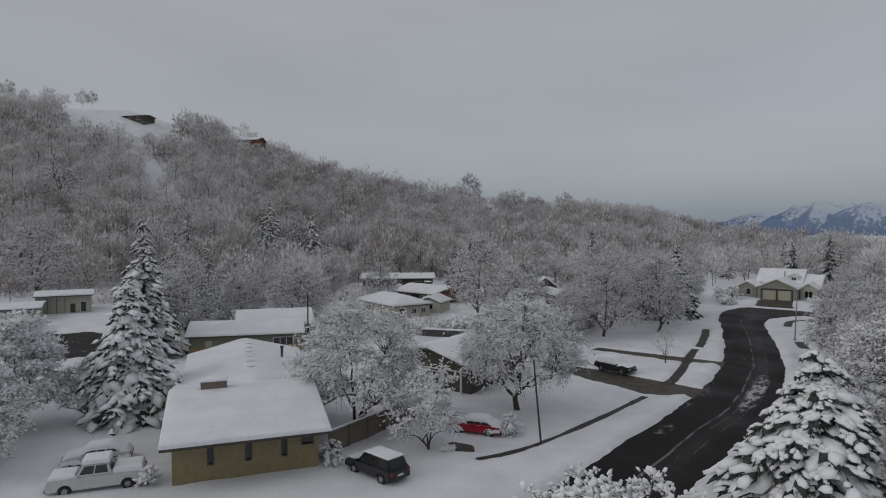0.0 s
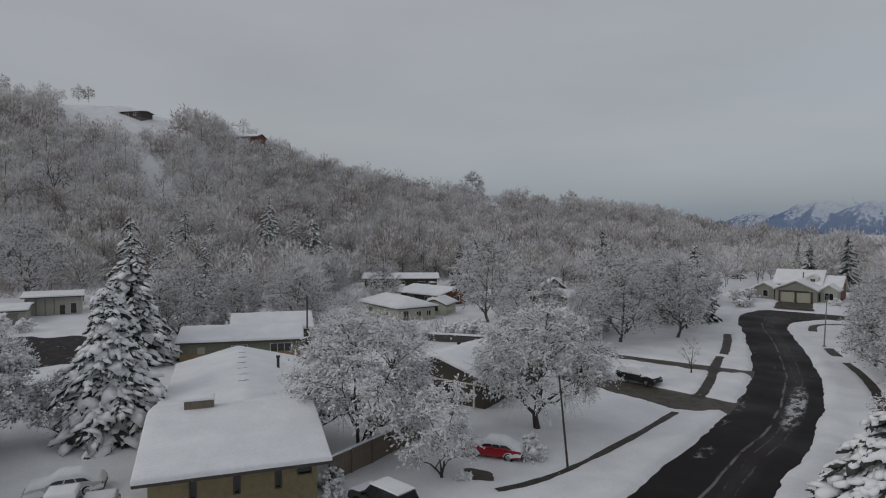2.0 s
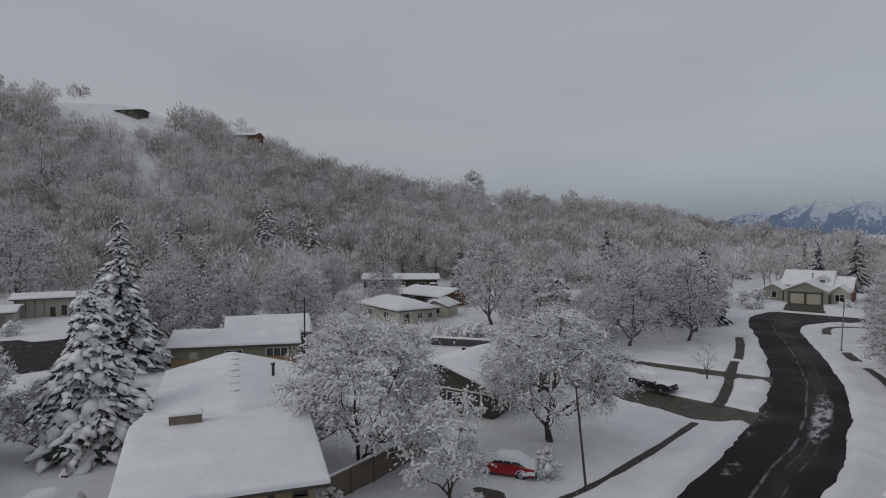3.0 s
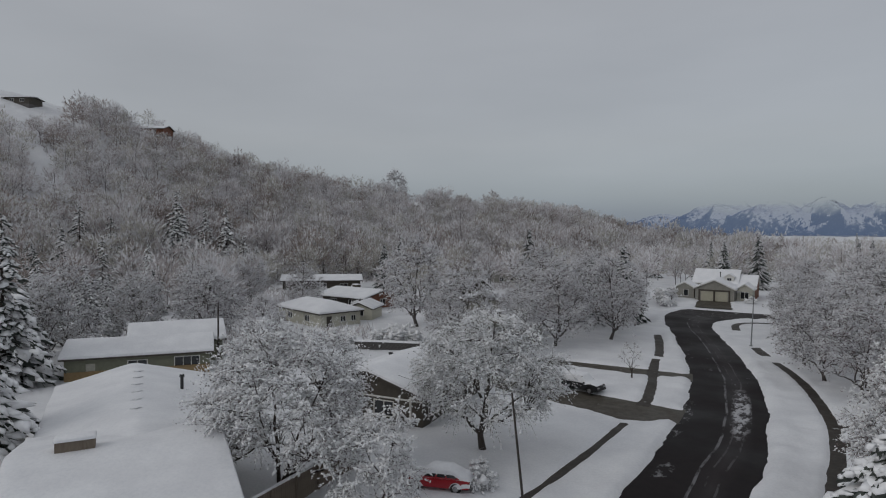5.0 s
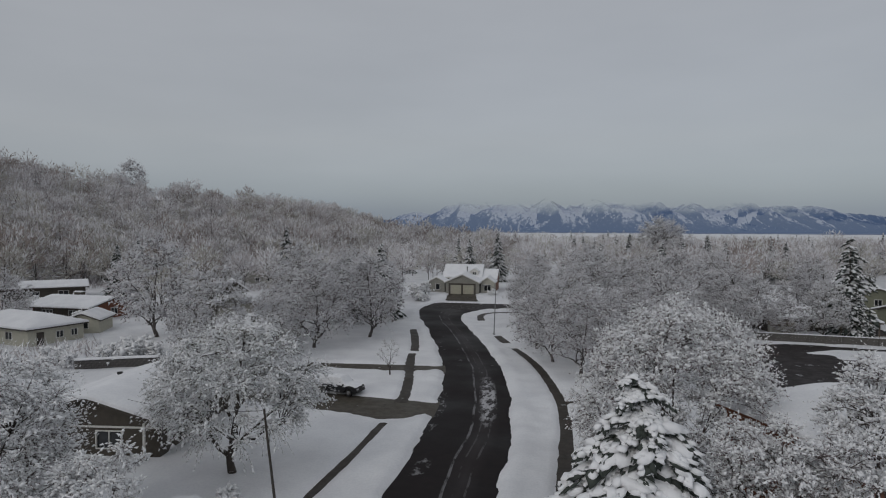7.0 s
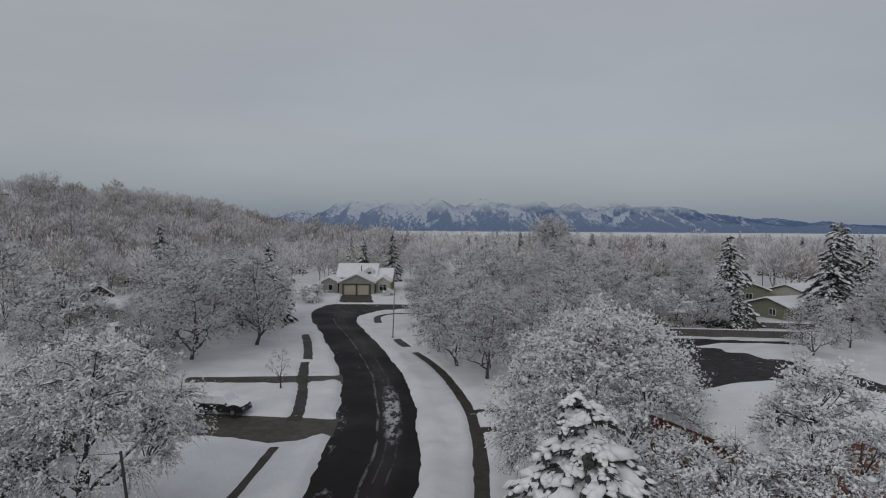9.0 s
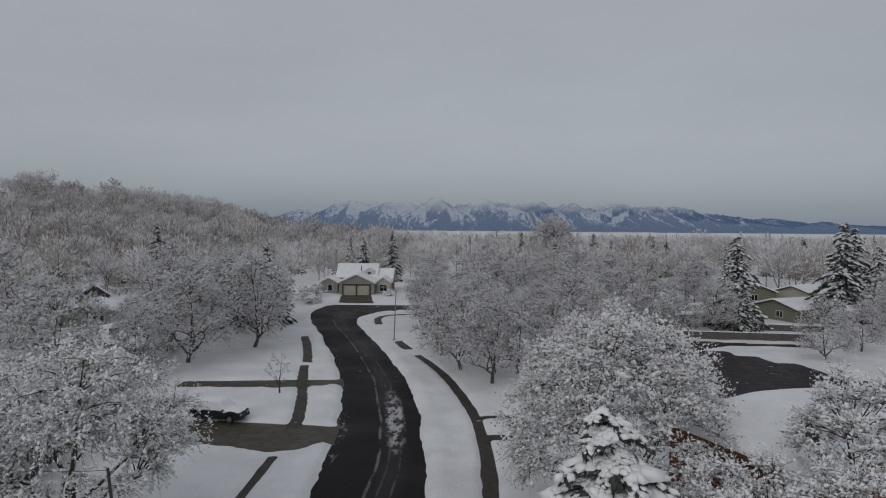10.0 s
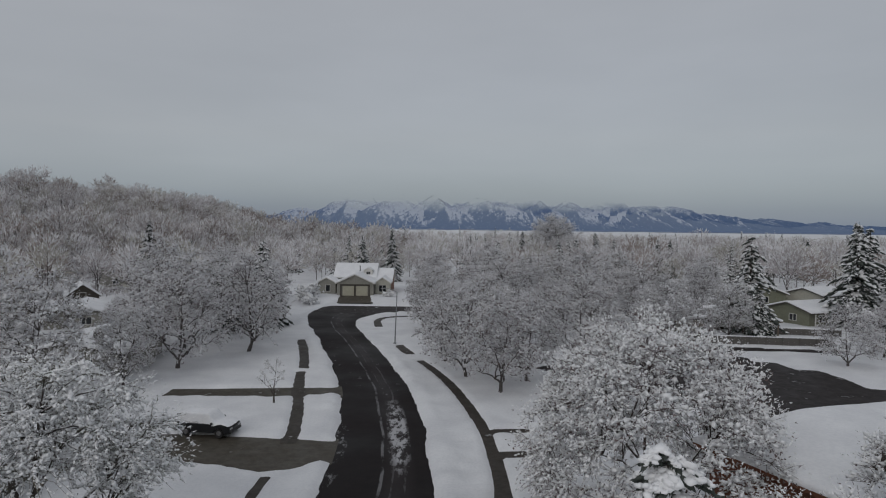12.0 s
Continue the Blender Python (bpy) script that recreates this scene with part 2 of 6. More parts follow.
M_BLACK = plain("black_metal", (0.02, 0.02, 0.02), (0.04, 0.04, 0.04), 4, 0.5, bump_s=0.1)
M_RUBBER = plain("tyre_rubber", (0.015, 0.015, 0.015), (0.03, 0.03, 0.03), 8, 0.85)
M_RIM = plain("wheel_alloy", (0.25, 0.25, 0.26), (0.4, 0.4, 0.41), 5, 0.35, 0.8, bump_s=0)


def paint_material(name, c, rough=0.3):
    m, nt, b = mat(name)
    f = noise_tex(nt, 3, 4, 0.6)
    nt.links.new(ramp(nt, f, [(0.3, tuple(v * 0.85 for v in c)), (0.7, c)]), b.inputs["Base Color"])
    b.inputs["Roughness"].default_value = rough
    b.inputs["Coat Weight"].default_value = 0.2
    return m


M_CARBLACK = paint_material("black_car_paint", (0.012, 0.013, 0.016))
M_CARWHITE = paint_material("white_car_paint", (0.55, 0.55, 0.55))
M_CARRED = paint_material("red_car_paint", (0.36, 0.012, 0.022))
M_LAMPRED = paint_material("tail_lamp_red", (0.25, 0.01, 0.01))
M_LAMPCLEAR = paint_material("headlamp_clear", (0.5, 0.5, 0.5), 0.15)
M_GLASS, _gn, _gb = mat("window_glass")
_gb.inputs["Base Color"].default_value = (0.02, 0.022, 0.025, 1)
_gb.inputs["Roughness"].default_value = 0.08
_gb.inputs["Coat Weight"].default_value = 0.3


# ---- mesh helpers ----
def np_mesh(name, V, F, mats, mat_idx=None, smooth=False, uv=None):
    """A mesh from arrays: V (n, 3); F a list of (m, k) index arrays."""
    me = bpy.data.meshes.new(name)
    F = [np.asarray(f, np.int32) for f in F if len(f)]
    me.vertices.add(len(V))
    me.vertices.foreach_set("co", np.asarray(V, np.float32).ravel())
    loops = np.concatenate([f.ravel() for f in F])
    sizes = np.concatenate([np.full(len(f), f.shape[1], np.int32) for f in F])
    me.loops.add(len(loops))
    me.loops.foreach_set("vertex_index", loops)
    me.polygons.add(len(sizes))
    me.polygons.foreach_set("loop_start", np.r_[0, np.cumsum(sizes)[:-1]].astype(np.int32))
    if mat_idx is not None:
        me.polygons.foreach_set("material_index", np.asarray(mat_idx, np.int32))
    me.polygons.foreach_set("use_smooth", np.full(len(sizes), smooth))
    if uv is not None:
        lay = me.uv_layers.new(name="UVMap")
        lay.data.foreach_set("uv", np.asarray(uv, np.float32)[loops].ravel())
    for m in mats if isinstance(mats, (list, tuple)) else [mats]:
        me.materials.append(m)
    me.update(calc_edges=True)
    return me


def empty(name, m, label="", category="", group="", kind=""):
    ob = new(name)
    ob.matrix_world = m
    return tagged(ob, label, category, group, kind)


def child(name, me, parent, label=""):
    ob = new(name, me)
    ob.parent = parent
    if label:
        ob["label"] = label
    return ob


def part(name, bm, material, parent, label=""):
    me = bpy.data.meshes.new(name)
    bm.to_mesh(me)
    bm.free()
    me.materials.append(material)
    return child(name, me, parent, label)


def box_bm(x0, y0, z0, x1, y1, z1, bevel=0.0):
    bm = bmesh.new()
    bmesh.ops.create_cube(bm, size=1)
    for v in bm.verts:
        v.co = Vector((x0 if v.co.x < 0 else x1, y0 if v.co.y < 0 else y1, z0 if v.co.z < 0 else z1))
    if bevel:
        bmesh.ops.bevel(bm, geom=bm.edges[:], offset=bevel, segments=2, affect="EDGES")
    return bm


def prism_bm(poly, a0, a1, axis="y", bevel=0.0):
    """A prism over a polygon of (u, z) points, drawn out along an axis from a0 to a1."""
    bm = bmesh.new()
    def at(u, z, a):
        return (u, a, z) if axis == "y" else ((a, u, z) if axis == "x" else (u, z, a))
    r0 = [bm.verts.new(at(u, z, a0)) for u, z in poly]
    r1 = [bm.verts.new(at(u, z, a1)) for u, z in poly]
    n = len(poly)
    bm.faces.new(r0)
    bm.faces.new(r1[::-1])
    for i in range(n):
        bm.faces.new((r0[i], r1[i], r1[(i + 1) % n], r0[(i + 1) % n]))
    bmesh.ops.recalc_face_normals(bm, faces=bm.faces[:])
    if bevel:
        bmesh.ops.bevel(bm, geom=bm.edges[:], offset=bevel, segments=2, affect="EDGES")
    return bm


def unit(v):
    return v / np.maximum(np.linalg.norm(v, axis=-1, keepdims=True), 1e-9)


def tubes(p0, p1, r0, r1, k=4):
    """Open tapered tubes for arrays of segments; with r1 None they end in a point."""
    p0, p1 = np.asarray(p0, float), np.asarray(p1, float)
    n = len(p0)
    d = unit(p1 - p0)
    ref = np.where(np.abs(d[:, 2:3]) > 0.9, [[1.0, 0, 0]], [[0, 0, 1.0]])
    a = unit(np.cross(d, ref))
    b = np.cross(d, a)
    ang = np.arange(k) * 2 * np.pi / k
    ring = np.cos(ang)[None, :, None] * a[:, None] + np.sin(ang)[None, :, None] * b[:, None]
    base = p0[:, None] + ring * np.asarray(r0, float).reshape(-1, 1, 1)
    i = np.arange(n)[:, None]
    j = np.arange(k)[None]
    if r1 is None:
        V = np.concatenate([base, p1[:, None]], 1).reshape(-1, 3)
        F = np.stack([i * (k + 1) + j, i * (k + 1) + (j + 1) % k, i * (k + 1) + k + 0 * j], -1).reshape(-1, 3)
        return V, F
    tip = p1[:, None] + ring * np.asarray(r1, float).reshape(-1, 1, 1)
    V = np.concatenate([base, tip], 1).reshape(-1, 3)
    o = i * 2 * k
    F = np.stack([o + j, o + (j + 1) % k, o + k + (j + 1) % k, o + k + j], -1).reshape(-1, 4)
    return V, F


OCTA = np.array([(0, 2, 4), (2, 1, 4), (1, 3, 4), (3, 0, 4), (2, 0, 5), (1, 2, 5), (3, 1, 5), (0, 3, 5)])


def clumps(c, d, L, W, H, rng, jitter=0.25):
    """Lumps of snow or foliage: eight-sided, drawn out along d."""
    c = np.asarray(c, float)
    n = len(c)
    d = unit(np.asarray(d, float))
    side = unit(np.cross(d, [[0, 0, 1.0]]) + 1e-4)
    up = np.cross(side, d)
    L, W, H = (np.broadcast_to(np.asarray(v, float), (n,))[:, None] for v in (L, W, H))
    V = np.stack([c + d * L, c - d * L, c + side * W, c - side * W, c + up * H, c - up * H], 1)
    V = V + rng.normal(0, jitter / 3, V.shape) * np.minimum(W, L)[:, None]
    F = (np.arange(n)[:, None, None] * 6 + OCTA[None]).reshape(-1, 3)
    return V.reshape(-1, 3), F


_g = (1 + 5**0.5) / 2
ICO_V = np.array([(-1, _g, 0), (1, _g, 0), (-1, -_g, 0), (1, -_g, 0), (0, -1, _g), (0, 1, _g), (0, -1, -_g), (0, 1, -_g), (_g, 0, -1), (_g, 0, 1), (-_g, 0, -1), (-_g, 0, 1)]) / 1.9
ICO_F = np.array([(0, 11, 5), (0, 5, 1), (0, 1, 7), (0, 7, 10), (0, 10, 11), (1, 5, 9), (5, 11, 4), (11, 10, 2), (10, 7, 6), (7, 1, 8), (3, 9, 4), (3, 4, 2), (3, 2, 6), (3, 6, 8), (3, 8, 9), (4, 9, 5), (2, 4, 11), (6, 2, 10), (8, 6, 7), (9, 8, 1)])


def puffs(c, d, L, W, H, rng, jitter=0.12):
    """Rounded lumps of snow, for twigs close to the eye."""
    n = len(c)
    d = unit(np.asarray(d, float))
    side = unit(np.cross(d, [[0, 0, 1.0]]) + 1e-4)
    up = np.cross(side, d)
    q = ICO_V[None] * (1 + rng.normal(0, jitter, (n, 12, 1)))
    V = np.asarray(c)[:, None] + q[..., :1] * (d * L[:, None])[:, None] + q[..., 1:2] * (side * W[:, None])[:, None] + q[..., 2:] * (up * H[:, None])[:, None]
    return V.reshape(-1, 3), (np.arange(n)[:, None, None] * 12 + ICO_F[None]).reshape(-1, 3)


TETRA = np.array([(0, 1, 2), (0, 3, 1), (1, 3, 2), (2, 3, 0)])


def tufts(c, d, L, W, rng):
    """Tangles of far twigs: four-sided, drawn out along d."""
    n = len(c)
    d = unit(np.asarray(d, float))
    side = unit(np.cross(d, rng.normal(size=(n, 3))))
    up = np.cross(side, d)
    L, W = (np.broadcast_to(np.asarray(v, float), (n,))[:, None] for v in (L, W))
    V = np.stack([c + d * L, c - d * L * 0.6 + side * W, c - d * L * 0.6 - side * W * 0.5 + up * W * 0.87, c - d * L * 0.6 - side * W * 0.5 - up * W * 0.87], 1)
    return V.reshape(-1, 3), (np.arange(n)[:, None, None] * 4 + TETRA[None]).reshape(-1, 3)


def sprays(c, d, L, W, rng):
    """Far twigs with rime on them: one thin blade each, drawn out along d."""
    n = len(c)
    d = unit(np.asarray(d, float))
    side = unit(np.cross(d, rng.normal(size=(n, 3))))
    L, W = (np.broadcast_to(np.asarray(v, float), (n,))[:, None] for v in (L, W))
    V = np.stack([c + d * L, c - d * L * 0.6 + side * W, c - d * L - side * W * 0.6], 1)
    return V.reshape(-1, 3), np.arange(n * 3).reshape(-1, 3)


def join(chunks):
    """Chunks of (V, F, material) into one set of arrays."""
    Vs, Fs, Ms, o = [], [], [], 0
    tri = [c for c in chunks if len(c[1]) and c[1].shape[1] == 3]
    quad = [c for c in chunks if len(c[1]) and c[1].shape[1] == 4]
    outF = []
    for group in (tri, quad):
        gf = []
        for V, F, m in group:
            Vs.append(V)
            gf.append(F + o)
            Ms.append(np.full(len(F), m))
            o += len(V)
        if gf:
            outF.append(np.concatenate(gf))
    return np.concatenate(Vs), outF, np.concatenate(Ms)


# ---- ground ----
CREST_U = (-400, -200, -82, -33, 20, 77, 137, 201, 262, 274, 300, 345, 450, 700, 1200)
CREST_Z = (84, 82, 79, 76, 66, 43, 35, 32, 29, 20, 12, 7, 4, 2, 0)


def wave(x, y, s, seed=0.0):
    """Cheap smooth unevenness between -1 and 1."""
    a = np.sin(x / s * 1.3 + seed) * np.cos(y / s * 1.1 - seed * 1.7) + np.sin((x + y) / s * 0.73 + 2.1 * seed) * 0.7 + np.cos((x - 1.7 * y) / s * 0.51 + seed) * 0.6
    return a / 2.3


def grain(x, y, s, seed):
    """Value noise between -1 and 1, with no visible period."""
    x, y = np.asarray(x, float) / s, np.asarray(y, float) / s
    i, j = np.floor(x), np.floor(y)
    def h(a, b):
        v = np.sin(a * 127.1 + b * 311.7 + seed * 74.7) * 43758.5453
        return (v - np.floor(v)) * 2 - 1
    u, v = smooth(x - i), smooth(y - j)
    return (h(i, j) * (1 - u) + h(i + 1, j) * u) * (1 - v) + (h(i, j + 1) * (1 - u) + h(i + 1, j + 1) * u) * v


def smooth(t):
    t = np.clip(t, 0, 1)
    return t * t * (3 - 2 * t)


def land(x, y):
    """Height of the bare ground: a plain with a wooded hill along one side."""
    x, y = np.asarray(x, float), np.asarray(y, float)
    s, u = 0.88 * x - 0.47 * y, 0.47 * x + 0.88 * y
    t = np.clip((-205 - s) / 128, 0, 1)
    t = 0.7 * t + 0.3 * smooth(t)
    z = np.interp(u, CREST_U, CREST_Z) * t
    z = z + t * (2.2 * wave(x, y, 17, 1) + 1.2 * wave(x, y, 7, 2))
    # the rise on which the last house stands
    z = z + 1.0 * smooth((y - 148) / 9) * smooth((x + 75) / 15) * smooth((15 - x) / 15) * smooth((215 - y) / 25)
    return z


def inside(poly, x, y):
    """Signed distance to a polygon, negative inside."""
    P = np.asarray(poly, float)
    Q = np.roll(P, -1, 0)
    d = np.full(x.shape, 1e9)
    odd = np.zeros(x.shape, bool)
    for (ax, ay), (bx, by) in zip(P, Q):
        ex, ey = bx - ax, by - ay
        t = np.clip(((x - ax) * ex + (y - ay) * ey) / (ex * ex + ey * ey), 0, 1)
        d = np.minimum(d, np.hypot(x - ax - t * ex, y - ay - t * ey))
        if ay != by:
            odd ^= ((ay > y) != (by > y)) & (x < ex * (y - ay) / ey + ax)
    return np.where(odd, -d, d)


def catmull(pts, n=6):
    P = np.asarray(pts, float)
    P = np.vstack([2 * P[0] - P[1], P, 2 * P[-1] - P[-2]])
    out = []
    for i in range(1, len(P) - 2):
        for t in np.linspace(0, 1, n, endpoint=False):
            a, b, c, d = P[i - 1 : i + 3]
            out.append(0.5 * (2 * b + (c - a) * t + (2 * a - 5 * b + 4 * c - d) * t * t + (3 * b - a - 3 * c + d) * t**3))
    return np.array(out + [P[-2]])


ROAD_L = catmull([(-18.5, -60), (-19.6, 0), (-20.0, 45), (-20.2, 60), (-20.7, 70), (-21.6, 77), (-23.0, 85), (-24.9, 92), (-26.6, 98.5), (-29.4, 108), (-32.6, 118), (-35.6, 127), (-37.6, 136), (-38.0, 143)])
ROAD_R = catmull([(-11.5, -60), (-12.2, 0), (-12.9, 45), (-12.8, 60), (-13.3, 68), (-14.2, 76.5), (-15.7, 85), (-17.4, 92), (-19.0, 98), (-22.0, 108), (-25.1, 118), (-27.3, 126), (-27.4, 132), (-25.6, 136.5)])
# the bend to the east, past the last house
BEND = [(-37.9, 141.5), (-37.4, 147.5), (-35.2, 151.8), (-31, 153.2), (-22, 152.4), (-5, 151.4), (40, 149.5), (40, 141.2), (-10, 142.6), (-21, 141.7), (-24.4, 139.2), (-25.7, 136.3)]
ROAD = [tuple(p) for p in ROAD_L] + [tuple(p) for p in ROAD_R[::-1]]
LOT = [(-1, 95), (8, 103), (17, 108.6), (26, 111.0), (45, 108.2), (45, 105.6), (31, 107.0), (26.6, 104.4), (33, 96), (36, 87), (52, 66), (80, 40), (72, 30), (40, 58), (22, 74), (14, 81), (4, 89)]
LANE = [(-122, 18), (-116, 37), (-106, 45), (-95, 43), (-88, 33), (-94, 16), (-108, 8)]
HOUSE_DRIVE = [(-35.0, 152.5), (-35.6, 160.3), (-29.0, 160.3), (-27.6, 152.5)]
DRIVE_A = [(-40, 70.3), (-33, 70.7), (-28, 70.1), (-24, 69.7), (-19.8, 69.2), (-19.9, 65.7), (-20.8, 64.8), (-22.4, 63.8), (-24.8, 63.3), (-29.2, 64.5), (-34.6, 65.8), (-40, 66.5)]
DRIVE_B = [(-40, 84.0), (-22.6, 85.3), (-22.3, 82.2), (-40, 80.9)]
CAR_PAD = [(-30.9, 39.0), (-28.9, 39.6), (-27.8, 38.4), (-29.5, 37.3)]
STEP_A = [(-8.1, 72.7), (-5.0, 72.8), (-4.8, 71.7), (-8.1, 71.5)]
STEP_B = [(-8.0, 67.6), (-3.8, 67.9), (-3.7, 66.6), (-8.0, 66.4)]


def strip(line, half):
    P = np.asarray(line, float)
    d = unit(np.gradient(P, axis=0))
    nrm = np.stack([-d[:, 1], d[:, 0]], 1) * half
    return [tuple(p) for p in P + nrm] + [tuple(p) for p in (P - nrm)[::-1]]


HOOK = strip(catmull([(-22.9, 123.5), (-23.6, 127.5), (-23.9, 131), (-22.6, 134.6), (-18.5, 136.6), (-12.0, 137.2)], 4), 0.55)
WALK_R = strip(catmull([(-9.6, 10), (-9.2, 30), (-8.75, 48), (-8.35, 60), (-8.35, 66), (-8.75, 72.5), (-9.9, 80), (-11.5, 87.5), (-13.3, 93.5), (-15.1, 98.5)], 4), 0.52)
WALK_R2 = strip(catmull([(-16.3, 101.6), (-18.6, 108.5)], 3), 0.6)
WALK_L = strip(catmull([(-26.8, 37.4), (-25.9, 39.6), (-25.0, 43.6), (-24.4, 52), (-24.1, 62.5)], 4), 0.3)
WALK_L2 = strip(catmull([(-24.3, 69), (-24.6, 72), (-25.9, 79), (-27.2, 84.6), (-28.7, 92)], 4), 0.5)
WALK_L3 = strip(catmull([(-28.6, 93.2), (-30.6, 102), (-33.3, 112)], 4), 0.55)
CLEARED = [ROAD, BEND, LOT, LANE, HOUSE_DRIVE, DRIVE_A, DRIVE_B, CAR_PAD, STEP_A, STEP_B, HOOK, WALK_R, WALK_R2, WALK_L, WALK_L2, WALK_L3]


def spaced(lo, hi, step, out_lo, out_hi, grow=1.16):
    mid = list(np.arange(lo, hi + step / 2, step))
    a, s = [], step
    while (a[-1] if a else mid[-1]) < out_hi - 1e-6 and out_hi > hi:
        s *= grow
        a.append(min((a[-1] if a else mid[-1]) + s, out_hi))
    b, s = [], step
    while (b[-1] if b else lo) > out_lo:
        s *= grow
        b.append(max((b[-1] if b else lo) - s, out_lo))
    return np.array(b[::-1] + mid + a)


def build_ground():
    gx = spaced(-41, -4, 0.36, -4800, 4800, 1.075)
    gy = spaced(36, 106, 0.4, -1500, 106.0, 1.065)
    gy = np.r_[gy, spaced(106.9, 163, 0.9, 106.9, 4900, 1.075)]
    X, Y = np.meshgrid(gx, gy)
    rough = 0.11 * grain(X, Y, 0.9, 3) + 0.2 * grain(X, Y, 3.1, 5)
    near = (X > -140) & (X < 90) & (Y > -70) & (Y < 175)
    d = np.full(X.shape, 50.0)
    for poly in CLEARED:
        ragged = 1.0 if poly is ROAD or poly is BEND or poly is LOT else (0.6 if poly is DRIVE_A else 0.3)
        d[near] = np.minimum(d[near], inside(poly, X[near], Y[near]) + ragged * rough[near])
    k = smooth((d + 0.26) / 0.62)
    depth = 0.23 + 0.05 * grain(X, Y, 1.4, 4) + 0.06 * grain(X, Y, 5, 6)
    # ploughed banks beside the street
    dr = np.full(X.shape, 50.0)
    dr[near] = np.minimum(inside(ROAD, X[near], Y[near]), inside(BEND, X[near], Y[near]))
    bank = np.exp(-(((dr - 1.0) / 0.8) ** 2)) * (0.16 + 0.14 * grain(X, Y, 1.2, 8))
    depth = depth + 0.035 * grain(X, Y, 0.8, 11) + 0.03 * grain(X, Y, 2.2, 12)
    Z = land(X, Y) + (depth + bank) * k - 0.14 * (1 - k)
    far = np.hypot(X, Y)
    Z = Z + np.clip((far - 60) / 200, 0, 1) * 0.25 * wave(X, Y, 21, 9)
    # footprints across the verge
    rng = np.random.default_rng(5)
    for i in range(22):
        px, py = -10.75 + 0.75 * (i % 2) + rng.normal(0, 0.08), 61.5 + 0.8 * (i // 2) + rng.normal(0, 0.08)
        Z = Z - 0.2 * np.exp(-(((X - px) / 0.4) ** 2 + ((Y - py) / 0.24) ** 2))
    ny, nx = X.shape
    i = (np.arange(ny - 1)[:, None] * nx + np.arange(nx - 1)[None]).ravel()
    F = np.stack([i, i + 1, i + nx + 1, i + nx], 1)
    me = np_mesh("ground", np.stack([X.ravel(), Y.ravel(), Z.ravel()], 1), [F], M_SNOW, smooth=True)
    tagged(new("ground", me), "snow-covered ground with a wooded hill and street banks", "ground", kind="structure")


def flat(name, poly, z, material, label, category="driveway", follow=False, grow=0.5):
    """A paved surface, reaching a little under the snow round it."""
    P = np.asarray(poly, float)
    c = P.mean(0)
    d = unit(np.roll(P, -1, 0) - np.roll(P, 1, 0))
    area = 0.5 * np.sum(P[:, 0] * np.roll(P[:, 1], -1) - np.roll(P[:, 0], -1) * P[:, 1])
    out = np.stack([d[:, 1], -d[:, 0]], 1) * (1 if area > 0 else -1)
    Q = P + out * grow
    bm = bmesh.new()
    vs = [bm.verts.new((x, y, z + (float(land(x, y)) if follow else 0))) for x, y in Q]
    f = bm.faces.new(vs)
    if f.normal.z < 0:
        f.normal_flip()
    bm.normal_update()
    if follow:
        bmesh.ops.triangulate(bm, faces=bm.faces[:])
    ext = bmesh.ops.extrude_face_region(bm, geom=bm.faces[:])
    for v in ext["geom"]:
        if isinstance(v, bmesh.types.BMVert):
            v.co.z -= 0.1
    bmesh.ops.recalc_face_normals(bm, faces=bm.faces[:])
    me = bpy.data.meshes.new(name)
    bm.to_mesh(me)
    bm.free()
    me.materials.append(material)
    tagged(new(name, me), label, category, kind="structure")


def build_road():
    n = 90
    def even(P):
        t = np.r_[0, np.cumsum(np.hypot(*np.diff(P, axis=0).T))]
        q = np.linspace(0, t[-1], n)
        return np.stack([np.interp(q, t, P[:, 0]), np.interp(q, t, P[:, 1])], 1), q
    L, q = even(ROAD_L)
    R, _ = even(ROAD_R)
    m = 9
    V, UV = [], []
    for i in range(n):
        side = unit(R[i] - L[i])
        for j in range(m):
            u = j / (m - 1)
            p = (L[i] - side * 0.6) * (1 - u) + (R[i] + side * 0.6) * u
            V.append((p[0], p[1], 0.05 * (1 - (2 * u - 1) ** 2)))
            UV.append((u, q[i] / 7.5))
    i = (np.arange(n - 1)[:, None] * m + np.arange(m - 1)[None]).ravel()
    F = np.stack([i, i + 1, i + m + 1, i + m], 1)
    me = np_mesh("road", np.array(V), [F], M_ASPHALT, smooth=True, uv=np.array(UV))
    tagged(new("road", me), "wet dark asphalt street with slush between the wheel tracks", "road", kind="structure")


build_ground()
build_road()
flat("road_bend", BEND, 0.006, M_LOT, "wet dark asphalt bend of the street with tyre marks", "road")
flat("road_side_street", LOT, 0.004, M_LOT, "wet dark asphalt side street ringed by snow", "road")
flat("road_lane", LANE, 0.004, M_LOT, "wet dark asphalt lane in front of the flat-roofed houses", "road")
def build_ramp():
    ys = np.linspace(151.8, 160.5, 24)
    xl, xr = np.interp(ys, [152, 160.3], [-35.3, -35.8]), np.interp(ys, [152, 160.3], [-27.3, -28.8])
    V = np.array([(x, y, float(land(x, y)) + 0.03) for y, a, b in zip(ys, xl, xr) for x in np.linspace(a, b, 5)])
    i = (np.arange(23)[:, None] * 5 + np.arange(4)[None]).ravel()
    tagged(new("pavement_house_drive", np_mesh("pavement_house_drive", V, [np.stack([i, i + 1, i + 6, i + 5], 1)], M_DRIVE)), "cleared brown driveway rising to the twin garage", "driveway", kind="structure")


